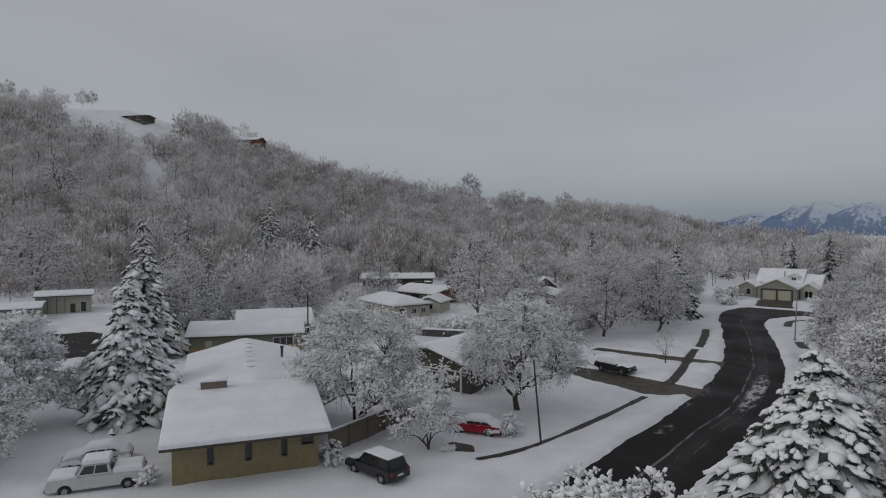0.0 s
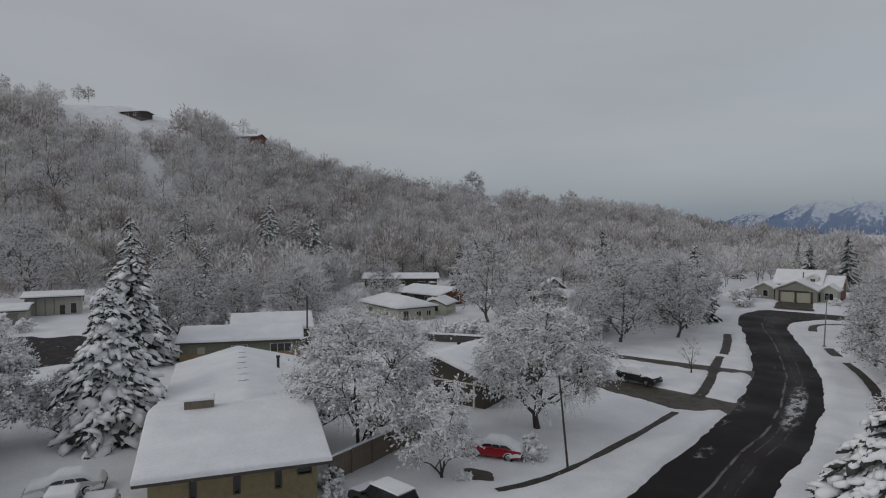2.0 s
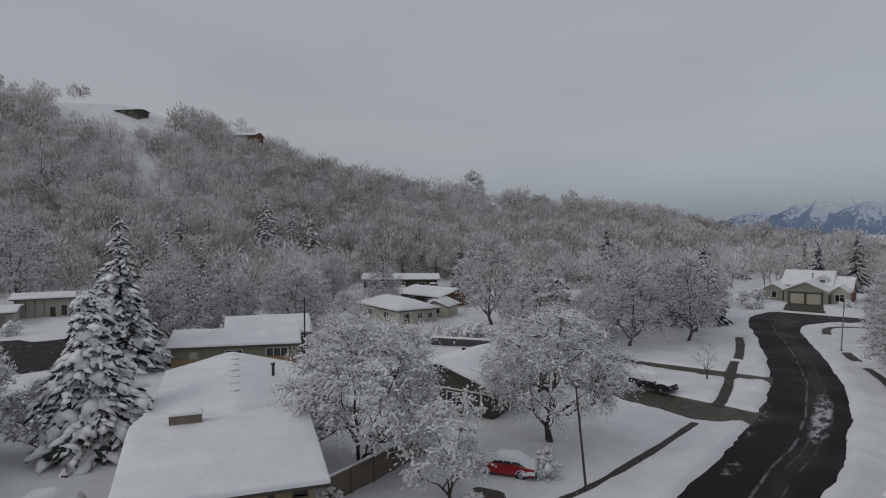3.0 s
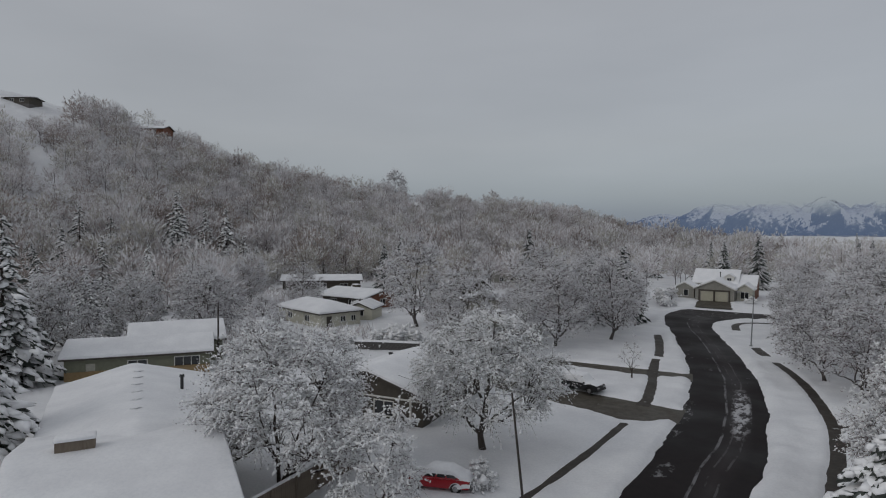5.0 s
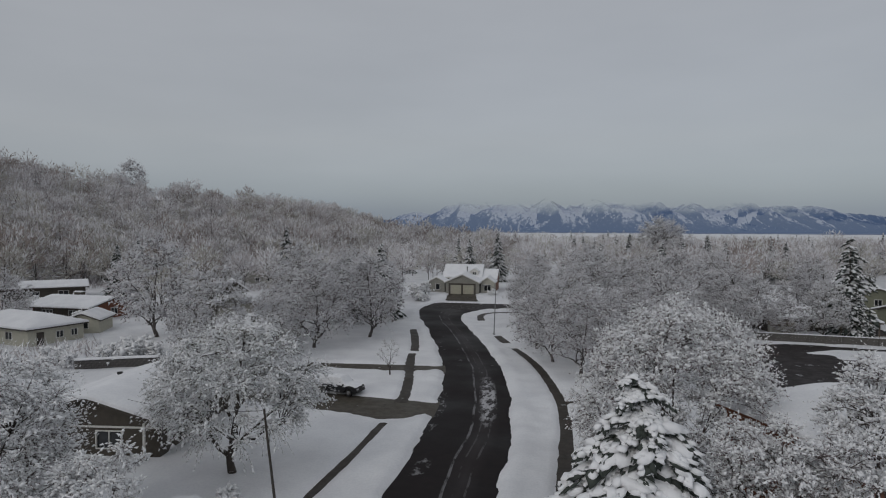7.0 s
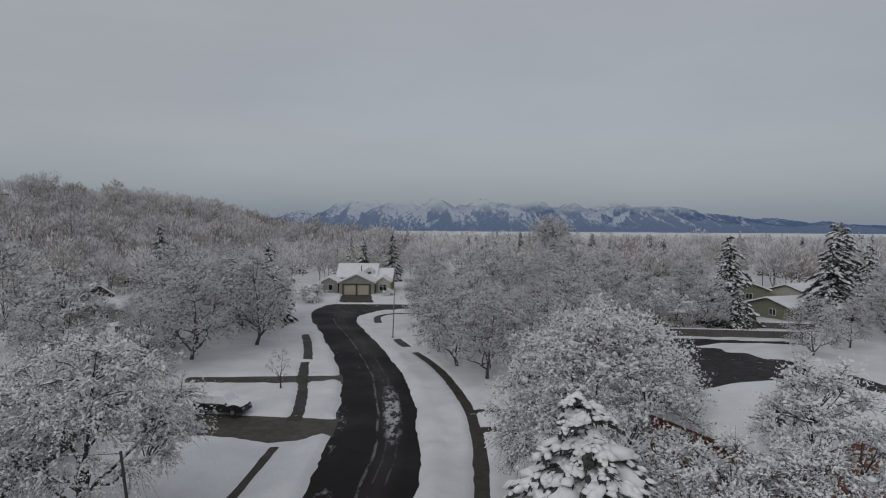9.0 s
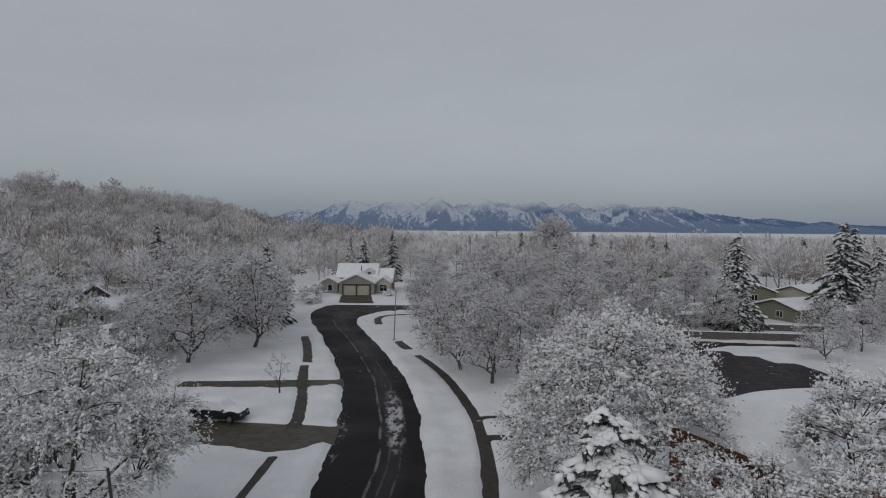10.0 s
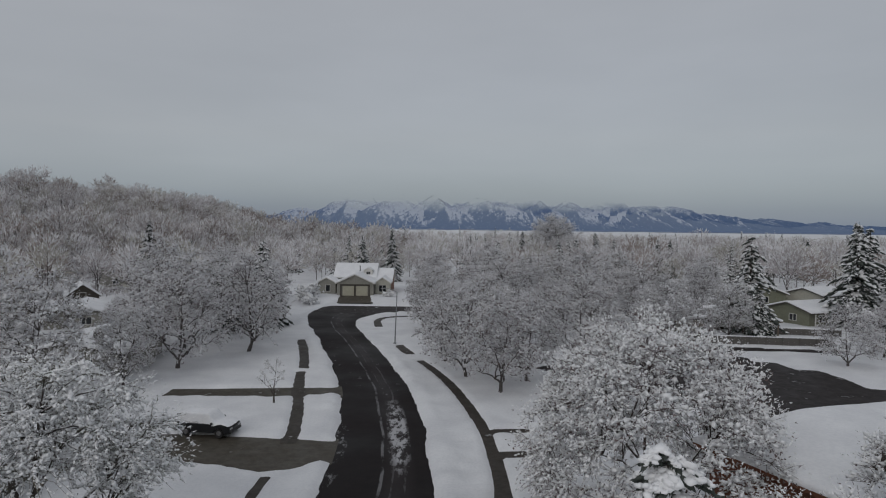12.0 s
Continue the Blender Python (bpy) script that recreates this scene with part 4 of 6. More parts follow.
def snow_slab(w, l, eave, ridge, thick, seed, hip=0.0):
    """Snow lying on a gable roof: soft edges and slight hollows."""
    nx, ny = 28, max(14, int(l * 1.6))
    gx = np.sort(np.r_[np.linspace(-w / 2, w / 2, nx - 4), -w / 2 + 0.05, -w / 2 + 0.12, w / 2 - 0.12, w / 2 - 0.05])
    gy = np.sort(np.r_[np.linspace(-l / 2, l / 2, ny - 4), -l / 2 + 0.05, -l / 2 + 0.12, l / 2 - 0.12, l / 2 - 0.05])
    X, Y = np.meshgrid(gx, gy)
    roof = ridge - (ridge - eave) * np.sqrt((X / (w / 2)) ** 2 + 0.002)
    if hip:
        roof = np.minimum(roof, ridge - (ridge - eave) * np.clip((np.abs(Y) - (l / 2 - hip)) / hip, 0, 1))
    e = np.minimum(w / 2 - np.abs(X), l / 2 - np.abs(Y))
    soft = np.sqrt(np.clip(e / 0.16, 0.0, 1) * (2 - np.clip(e / 0.16, 0, 1)))
    Z = roof + 0.03 + thick * (0.6 + 0.4 * soft) * (1 + 0.10 * wave(X + seed, Y, 1.3, seed) + 0.08 * wave(X, Y + seed, 0.5, seed + 1))
    X = X + 0.05 * wave(Y, X, 0.6, seed) * (1 - soft)
    top = np.stack([X, Y, Z], -1).reshape(-1, 3)
    i = (np.arange(ny - 1)[:, None] * nx + np.arange(nx - 1)[None]).ravel()
    F = [np.stack([i, i + 1, i + nx + 1, i + nx], 1)]
    edge = np.r_[np.arange(nx), nx - 1 + nx * np.arange(1, ny), (ny - 1) * nx + np.arange(nx - 2, -1, -1), nx * np.arange(ny - 2, 0, -1)]
    low = top[edge].copy()
    low[:, 2] = roof.ravel()[edge] + 0.02
    n0, ne = len(top), len(edge)
    j = np.arange(ne)
    F.append(np.stack([edge[j], n0 + j, n0 + (j + 1) % ne, edge[(j + 1) % ne]], 1))
    return np.concatenate([top, low]), [np.concatenate(F)]


def wing(root, at, w, l, eave, ridge, wall, over=0.5, over_x=None, windows=(), doors=(), trim=M_TRIM, fascia=M_FASCIA, snow=0.27, gable_mat=None, hip=0.0, seed=1.0, roof_label=""):
    """A gabled block, ridge along its own y. windows: (side, centre, sill, width, height, mullions); sides are S, N (gable ends), W, E."""
    slope = (ridge - eave) / (w / 2 + (over if over_x is None else over_x))
    ox = over if over_x is None else over_x
    wall_top = ridge - slope * w / 2 - 0.2
    rise = ridge - 0.2 - wall_top
    sides = {"S": (w, pose(0, -l / 2, 0), True), "N": (w, pose(0, l / 2, 0, 0, 0, 180), True), "E": (l - 0.4, pose(w / 2, 0, 0, 0, 0, 90), False), "W": (l - 0.4, pose(-w / 2, 0, 0, 0, 0, -90), False)}
    for s, (length, m, g) in sides.items():
        mine = [q for q in windows if q[0] == s]
        holes = [(c - a / 2, sill, c + a / 2, sill + b) for _, c, sill, a, b, *_ in mine]
        holes += [(c - a / 2, 0.0, c + a / 2, b) for q, c, a, b, _ in doors if q == s]
        ob = part("wall", wall_bm(length, wall_top, 0.2, holes, rise if g and not hip else 0.0), (gable_mat or wall) if g else wall, root)
        ob.matrix_local = at @ m
        for _, c, sill, a, b, *mu in mine:
            fr = part("window", ring_bm(c - a / 2, sill, c + a / 2, sill + b, 0.09, -0.05, 0.08), trim, root)
            fr.matrix_local = at @ m
            part("pane", box_bm(c - a / 2, 0.09, sill, c + a / 2, 0.11, sill + b), M_GLASS, fr, "dark reflecting glass")
            for k in range(mu[0] if mu else 1):
                e = c - a / 2 + a * (k + 1) / ((mu[0] if mu else 1) + 1)
                part("mullion", box_bm(e - 0.035, -0.02, sill, e + 0.035, 0.085, sill + b), trim, fr)
        for q, c, a, b, dm in doors:
            if q == s:
                dr = part("door", box_bm(c - a / 2, 0.08, 0.0, c + a / 2, 0.13, b), dm, root)
                dr.matrix_local = at @ m
                if a > 2:
                    for k in range(4):
                        part("panel", box_bm(c - a / 2 + 0.08, 0.06, 0.06 + k * b / 4, c + a / 2 - 0.08, 0.08, (k + 1) * b / 4 - 0.04), dm, dr)
                else:
                    part("handle", box_bm(c + a / 2 - 0.14, 0.03, 0.95, c + a / 2 - 0.08, 0.08, 1.05), M_METAL, dr, "steel handle")
    x1 = w / 2 + ox
    if hip:
        L2 = l / 2 + over
        bm = bmesh.new()
        b0 = [bm.verts.new(p) for p in ((-x1, -L2, eave), (x1, -L2, eave), (x1, L2, eave), (-x1, L2, eave))]
        b1 = [bm.verts.new((p.co.x, p.co.y, eave - 0.18)) for p in b0]
        r = [bm.verts.new((0, -L2 + hip, ridge)), bm.verts.new((0, L2 - hip, ridge))]
        for f in ((b0[0], b0[1], r[0]), (b0[1], b0[2], r[1], r[0]), (b0[2], b0[3], r[1]), (b0[3], b0[0], r[0], r[1]), b1[::-1]):
            bm.faces.new(f)
        for k in range(4):
            bm.faces.new((b0[k], b1[k], b1[(k + 1) % 4], b0[(k + 1) % 4]))
    else:
        bm = prism_bm([(-x1, eave), (0, ridge), (x1, eave), (x1, eave - 0.18), (0, ridge - 0.2), (-x1, eave - 0.18)], -l / 2 - over, l / 2 + over)
    part("roof", bm, fascia, root, roof_label).matrix_local = at
    V, F = snow_slab(2 * x1 + 0.06, l + 2 * over + 0.06, eave, ridge, snow, seed, hip)
    child("snow_cover", np_mesh("snow_cover", V, F, M_ROOFSNOW, smooth=True), root, "thick smooth snow").matrix_local = at


def house(x, y, rot, label, category="house", z=None, name="house"):
    zz = float(land(x, y)) if z is None else z
    return empty(name, pose(x, y, zz, 0, 0, rot), label, category)


I4 = Matrix.Identity(4)


def chimney(root, at, sx, sy, z0, z1, material=M_TANBRICK):
    c = part("chimney", box_bm(-sx / 2, -sy / 2, z0, sx / 2, sy / 2, z1, 0.02), material, root)
    c.matrix_local = at
    V, F = snow_slab(sx + 0.1, sy + 0.1, z1, z1 + 0.02, 0.16, sx)
    child("snow_cap", np_mesh("snow_cap", V, F, M_ROOFSNOW, smooth=True), c)


def pipe(root, at, z0, z1, r=0.09):
    V, F = tubes([[0, 0, z0]], [[0, 0, z1 - 0.15]], [r], [r], 10)
    V2, F2 = tubes([[0, 0, z1 - 0.2]], [[0, 0, z1]], [r * 1.6], [r * 1.3], 10)
    V3, F3 = clumps([[0, 0, z1 + 0.03]], [[1, 0, 0]], r * 1.6, r * 1.6, 0.1, np.random.default_rng(1), 0)
    V, F, mi = join([(V, F, 0), (V2, F2, 0), (V3, F3, 1)])
    child("flue", np_mesh("flue", V, F, [M_BLACK, M_ROOFSNOW], mi), root, "black flue pipe").matrix_local = at


# the tan brick house with the deep eaves: a front block and a long block behind it
h1 = house(-42.0, 27.35, -29.2, "tan brick ranch house with deep eaves under thick snow")
wing(h1, I4, 12.2, 9.6, 3.3, 4.8, M_BRICK, 0.6, 1.95, snow=0.3, seed=2.0,
     windows=[("E", -2.4, 1.35, 0.24, 1.75, 0), ("E", 0.05, 1.35, 0.24, 1.75, 0), ("E", 2.45, 1.35, 0.24, 1.75, 0), ("E", 4.05, 2.0, 0.7, 0.95, 0), ("S", 4.6, 0.9, 0.8, 1.2, 0)], trim=M_FASCIA)
_back = pose(0, 0, 0, 0, 0, 90) @ pose(0.9, 13.0, 0)
wing(h1, _back, 10.8, 20.6, 2.95, 4.5, M_BRICK, 0.6, 0.7, snow=0.3, seed=3.0)
chimney(h1, pose(-0.2, -2.2, 0), 0.9, 1.9, 4.2, 5.55, M_WOODF)
pipe(h1, pose(-15.4, 4.3, 0), 3.3, 5.15, 0.13)
for _k in range(6):
    _p = _back @ pose(0.25 - 0.06 * _k, 7.0 - 2.4 * _k, 4.77)
    child("drift_mark", np_mesh("drift_mark", *(lambda V, F: (V, [F]))(*clumps([[0, 0, 0]], [[1, 0.15, 0]], 0.5, 0.15, 0.07, np.random.default_rng(_k), 0.4)), M_ROOFSNOW, smooth=True), h1).matrix_local = _p

h2 = house(-78.1, 49.9, -36, "long low house with buff brick below sage boards")
wing(h2, I4, 8.0, 14.9, 2.75, 4.05, M_GREENGREY, 0.45, 0.55, seed=4.0, windows=[("E", -0.2, 1.25, 1.9, 0.85, 1), ("E", 5.0, 0.9, 2.6, 1.3, 2)], doors=[("E", -4.9, 0.95, 2.05, M_PALE)])
part("wainscot", box_bm(4.0, -7.45, 0.0, 4.07, 7.45, 1.2), M_TANBRICK, h2, "buff brick band along the wall")
wing(h2, pose(-7.0, 3.4, 0, 0, 0, 4), 9.5, 10.5, 3.0, 4.75, M_GREENGREY, 0.5, seed=5.0)

h3 = house(-44.2, 56.6, 7, "dark brown boarded house with a white-framed gable window")
wing(h3, I4, 11.0, 12.6, 2.75, 4.65, M_DARKSIDE, 0.55, 0.7, seed=6.0, windows=[("S", 1.6, 0.75, 1.9, 1.25, 1), ("E", -4.6, 0.9, 1.2, 1.2, 1), ("E", 1.0, 0.9, 1.6, 1.2, 1)])
part("eaves_band", box_bm(-5.5, -6.36, 2.28, 5.5, -6.302, 2.42), M_TRIM, h3, "pale painted band below the gable")
part("corner_post", box_bm(4.55, -6.95, 0.0, 4.7, -6.8, 2.85), M_TRIM, h3, "pale porch post")
V, F = snow_slab(0.62, 0.62, 0.0, 0.16, 0.08, 3)
dish = child("roof_vent", np_mesh("roof_vent", *(lambda a: (a[0], [a[1]]))(tubes([[0, 0, 0]], [[0, 0, 0.35]], [0.16], [0.26], 10)), M_BLACK), h3, "dark round roof vent")
dish.matrix_local = pose(-3.4, 3.2, 3.75)

h4 = house(-88.6, 89.7, 76, "low cream house with a snowy hipped roof")
wing(h4, I4, 8.2, 15.0, 2.7, 4.3, M_CREAM, 0.5, seed=7.0, hip=4.0, windows=[("S", 0.4, 1.0, 1.0, 0.9, 1), ("S", 2.6, 1.0, 0.9, 0.9, 1), ("W", -3, 1.0, 1.5, 1.0, 1), ("W", 3, 1.0, 1.5, 1.0, 1)], doors=[("S", -2.4, 1.1, 2.1, M_FASCIA)])
pipe(h4, pose(1.5, -1.5, 0), 3.4, 4.9)

g1 = house(-84.8, 98.2, 22, "small cream garden shed with a snowy gable roof", "shed", name="garden_shed")
wing(g1, I4, 5.0, 6.4, 2.3, 3.45, M_CREAM, 0.35, seed=8.0, windows=[("S", 0.1, 1.0, 1.5, 0.9, 1)])

# closed walls in dark boards stand in for the shade under a carport
h5 = house(-97.5, 111.5, 88, "brick-gabled house, dark boards standing for the shade of its carport")
wing(h5, I4, 10.5, 12.5, 2.7, 4.1, M_DARKSIDE, 0.9, 1.3, seed=9.0, gable_mat=M_REDBRICK, windows=[("W", -3.0, 0.9, 2.2, 1.2, 2), ("W", 2.5, 0.9, 1.6, 1.2, 1), ("S", 0.5, 0.9, 1.6, 1.2, 1)])
chimney(h5, pose(0.9, 1.8, 0), 1.1, 1.5, 3.4, 4.75, M_DARKSIDE)

h6 = house(-131, 134, -47, "long dark house at the foot of the hill")
wing(h6, I4, 9.0, 21.0, 3.1, 4.3, M_DARKSIDE, 0.7, 1.0, seed=10.0, windows=[("E", -6.0, 0.9, 2.0, 1.3, 1), ("E", 0.0, 0.9, 2.4, 1.3, 2), ("E", 6.0, 0.9, 2.0, 1.3, 1)])

h7 = house(-144.7, 47.2, -20, "pale flat-roofed house with tall panelled bays")
wing(h7, I4, 9.0, 9.5, 3.9, 4.4, M_PALE, 0.6, 1.2, seed=11.0, windows=[("E", 3.4, 0.4, 1.0, 2.0, 0)], doors=[("E", 1.5, 0.9, 2.1, M_FASCIA)])
for _y in (-4.4, -2.9, -1.4, 0.1):
    part("batten", box_bm(4.5, _y - 0.05, 0.1, 4.56, _y + 0.05, 3.5), M_FASCIA, h7, "dark upright batten")
h8 = house(-138, 34, -20, "low pale house with a wide flat carport roof")
wing(h8, I4, 10.0, 13.0, 2.75, 3.2, M_PALE, 0.6, 1.0, seed=12.0, windows=[("E", -2.0, 0.8, 2.2, 1.1, 1)], doors=[("E", 4.0, 2.8, 2.2, M_GREY)])

h9 = house(-53.5, 94, 6, "low house with a broad snowy roof and a metal flue")
wing(h9, I4, 10.5, 13.0, 2.7, 4.0, M_GREY, 0.5, 0.6, seed=13.0, windows=[("E", -2.5, 0.9, 1.6, 1.2, 1), ("S", 1.5, 0.9, 1.8, 1.2, 1), ("S", -2.5, 0.9, 1.2, 1.2, 1)])
chimney(h9, pose(1.8, -3.6, 0), 0.8, 0.8, 3.3, 4.7, M_DARKSIDE)

b1 = house(-84, 142, 35, "small dark barn with a steep snowy roof", "barn", name="barn")
wing(b1, I4, 5.6, 6.6, 2.6, 5.0, M_DARKSIDE, 0.3, seed=14.0, windows=[("S", 0.0, 2.4, 1.0, 1.0, 0)])
h10 = house(-72, 122, 20, "low house half hidden by bare trees")
wing(h10, I4, 8.5, 10.0, 2.6, 3.9, M_GREY, 0.5, seed=15.0, windows=[("S", 1.5, 0.9, 1.6, 1.1, 1), ("E", 1.5, 0.9, 1.6, 1.1, 1)])
h11 = house(-100, 186, 38, "two-storey grey house below the wood")
wing(h11, I4, 8.0, 10.0, 5.2, 7.2, M_GREY, 0.4, seed=16.0, windows=[("S", -1.8, 1.0, 1.2, 1.2, 1), ("S", 1.8, 1.0, 1.2, 1.2, 1), ("S", -1.8, 3.6, 1.2, 1.1, 1), ("S", 1.8, 3.6, 1.2, 1.1, 1), ("E", 0, 1.0, 1.6, 1.2, 1)])

# the house at the bend
hg = house(-32.3, 164.5, 0, "grey and white house with a twin garage and dormer", z=1.05)
wing(hg, I4, 8.3, 9.0, 2.85, 4.95, M_GREY, 0.35, 0.4, seed=17.0, doors=[("S", -1.52, 2.65, 2.25, M_GARAGE), ("S", 1.52, 2.65, 2.25, M_GARAGE)], fascia=M_TRIM)
part("garage_surround", ring_bm(-3.05, -0.0, 3.05, 2.3, 0.35, -4.56, -4.5), M_FASCIA, hg, "brown timber garage surround")
part("garage_pier", box_bm(-0.19, -4.57, 0.0, 0.19, -4.42, 2.29), M_FASCIA, hg, "brown timber pier between the doors")
wing(hg, pose(-1.0, 7.2, 0, 0, 0, 90), 9.0, 9.6, 3.6, 6.75, M_GREY, 0.4, seed=18.0, fascia=M_TRIM)
wing(hg, pose(4.4, 6.6, 0, 0, 0, 90), 8.0, 6.6, 3.2, 5.6, M_REDBRICK, 0.4, seed=19.0, fascia=M_TRIM)
wing(hg, pose(-6.9, 0.9, 0), 4.2, 6.5, 2.7, 4.0, M_GREY, 0.35, seed=20.0, windows=[("S", 0.3, 0.8, 1.0, 1.4, 0)], fascia=M_TRIM)
wing(hg, pose(6.0, 0.9, 0), 3.3, 5.0, 2.75, 4.1, M_PALE, 0.35, seed=21.0, windows=[("S", 0.0, 0.7, 1.6, 1.5, 1)], fascia=M_TRIM)
wing(hg, pose(2.1, 4.2, 3.9), 2.0, 2.6, 1.3, 2.1, M_TRIM, 0.2, seed=22.0, windows=[("S", 0.0, 0.25, 0.9, 0.85, 1)], fascia=M_TRIM, snow=0.15)
pipe(hg, pose(0.1, 3.4, 0), 4.3, 6.4, 0.1)

# the raised brick house beside the street
hb = house(11.13, 53.3, 24.8, "two-storey russet brick house with a wide snowy roof")
wing(hb, I4, 16.0, 9.0, 5.7, 6.25, M_REDBRICK, 0.5, 0.7, seed=23.0, windows=[("W", 2.0, 1.0, 1.5, 1.3, 1), ("W", -2.0, 1.0, 1.5, 1.3, 1), ("N", 1.0, 3.1, 1.5, 1.2, 1)], fascia=M_REDBRICK)
chimney(hb, pose(-4.7, -2.24, 0), 0.75, 0.85, 5.5, 7.15, M_DARKSIDE)

r1 = house(56.0, 134.5, -70, "low olive house with a wide porch roof")
wing(r1, I4, 8.5, 10.5, 2.6, 4.1, M_GREENGREY, 0.5, 0.9, seed=24.0, windows=[("E", -2, 0.8, 1.6, 1.2, 1), ("S", 1.0, 0.9, 1.4, 1.1, 1)], doors=[("E", 1.5, 1.0, 2.05, M_FASCIA)])
for _y in (-4.6, 0.0, 4.6):
    part("porch_post", box_bm(4.95, _y - 0.07, 0, 5.09, _y + 0.07, 2.75), M_TRIM, r1)
r2 = house(67.5, 151, -60, "cream house with brick-red door bays")
wing(r2, I4, 8.0, 9.5, 3.7, 5.2, M_PALE, 0.5, seed=25.0, windows=[("E", -3, 1.5, 1.4, 1.4, 1), ("E", 3.6, 1.0, 1.2, 1.8, 0)], doors=[("E", 1.0, 1.1, 2.6, M_REDBRICK)])
r3 = house(56.5, 153, -15, "olive gabled house behind snowy spruces")
wing(r3, I4, 8.0, 9.0, 3.8, 5.6, M_GREENGREY, 0.5, seed=26.0, windows=[("S", 0.0, 2.0, 1.2, 1.2, 1)])
r4 = house(30.5, 127, -70, "low dark house behind the side street")
wing(r4, I4, 9.0, 13.0, 2.5, 3.6, M_DARKSIDE, 0.6, 0.8, seed=27.0, windows=[("E", -3, 0.9, 1.8, 1.1, 1), ("E", 3, 0.9, 1.8, 1.1, 1)])
cp = empty("carport", pose(39.5, 121.5, 0, 0, 0, -12), "open wooden carport under snow", "carport")
for _x in (-2.6, 0, 2.6):
    for _y in (-2.2, 2.2):
        part("post", box_bm(_x - 0.08, _y - 0.08, 0, _x + 0.08, _y + 0.08, 2.4), M_WOODF, cp)
part("roof", box_bm(-3.1, -2.7, 2.4, 3.1, 2.7, 2.6, 0.02), M_WOODF, cp)
V, F = snow_slab(6.3, 5.5, 2.6, 2.62, 0.26, 2)
child("snow_cover", np_mesh("snow_cover", V, F, M_ROOFSNOW, smooth=True), cp)
sh = empty("bin_shelter", pose(26.5, 116.5, 0, 0, 0, -8), "small pale open shelter beside the side street", "shelter")
for _x in (-1.8, 0, 1.8):
    part("post", box_bm(_x - 0.07, -1.2, 0, _x + 0.07, -1.06, 2.1), M_TRIM, sh)
part("back_panel", box_bm(-1.9, 1.0, 0, 1.9, 1.1, 2.1), M_PALE, sh)
part("roof", prism_bm([(-1.4, 2.1), (1.3, 2.45), (1.3, 2.55), (-1.4, 2.2)], -2.1, 2.1, "x"), M_WOODF, sh)

# houses on the crest
for _x, _y, _r, _w, _l, _m, _lab in ((-277, 173, -60, 9, 14, M_REDBRICK, "brown gabled house on the hill crest"), (-299, 128, -60, 8, 11, M_DARKSIDE, "dark flat house above the snowy meadow"), (-206, 277, -40, 8, 11, M_DARKSIDE, "dark house among trees on the crest"), (-186, 318, -30, 9, 13, M_GREY, "grey house on the long crest"), (-178, 346, -20, 9, 12, M_DARKSIDE, "small dark house far along the crest")):
    _h = house(_x, _y, _r, _lab, z=float(land(_x, _y)) - 1.3)
    wing(_h, I4, _w, _l, 2.6, 3.3 if _l == 11 and _x < -250 else 4.4, _m, 0.6, seed=float(_l), windows=[("E", -2, 0.8, 1.8, 1.2, 1), ("E", 2.5, 0.8, 1.8, 1.2, 1)])
    part("footing", box_bm(-_w / 2, -_l / 2, -4.0, _w / 2, _l / 2, 0.0), M_STONE, _h)


# ---- fences and walls ----
def fence(name, a, b, h, label, material=M_WOODF, post=2.4):
    """Boards between posts, with a ridge of snow on top."""
    a, b = Vector(a), Vector(b)
    L = (b - a).length
    ang = math.degrees(math.atan2(b.y - a.y, b.x - a.x))
    f = empty(name, pose(a.x, a.y, float(land(a.x, a.y)), 0, 0, ang), label, "fence")
    n = max(1, round(L / post))
    pm = box_bm(-0.06, -0.06, 0, 0.06, 0.06, h + 0.08)
    pme = bpy.data.meshes.new("post")
    pm.to_mesh(pme)
    pme.materials.append(material)
    for i in range(n + 1):
        child("post", pme, f).location = (L * i / n, 0, 0)
    bme = bpy.data.meshes.new("board")
    bb = box_bm(0.004, -0.012, 0.05, 0.186, 0.012, h)
    bb.to_mesh(bme)
    bme.materials.append(material)
    for i in range(int(L / 0.19)):
        child("board", bme, f).location = (i * 0.19, 0.07 + 0.008 * (i % 2), 0.01 * ((i * 7) % 3))
    V, F = snow_slab(L + 0.1, 0.2, h + 0.02, h + 0.03, 0.12, L)
    V[:, 0] += L / 2
    V[:, 1] += 0.06
    child("snow_ridge", np_mesh("snow_ridge", V, F, M_ROOFSNOW, smooth=True), f)


fence("board_fence", (-35.6, 30.6), (-36.9, 41.4), 1.9, "weathered board fence with snow along the top")
fence("side_fence", (21.5, 112.3), (44.5, 109.5), 1.35, "grey board fence by the snowy verge", M_GREYWOOD)
fence("yard_fence", (41, 120.5), (51.5, 118.5), 1.2, "low board fence before the olive house", M_GREYWOOD)


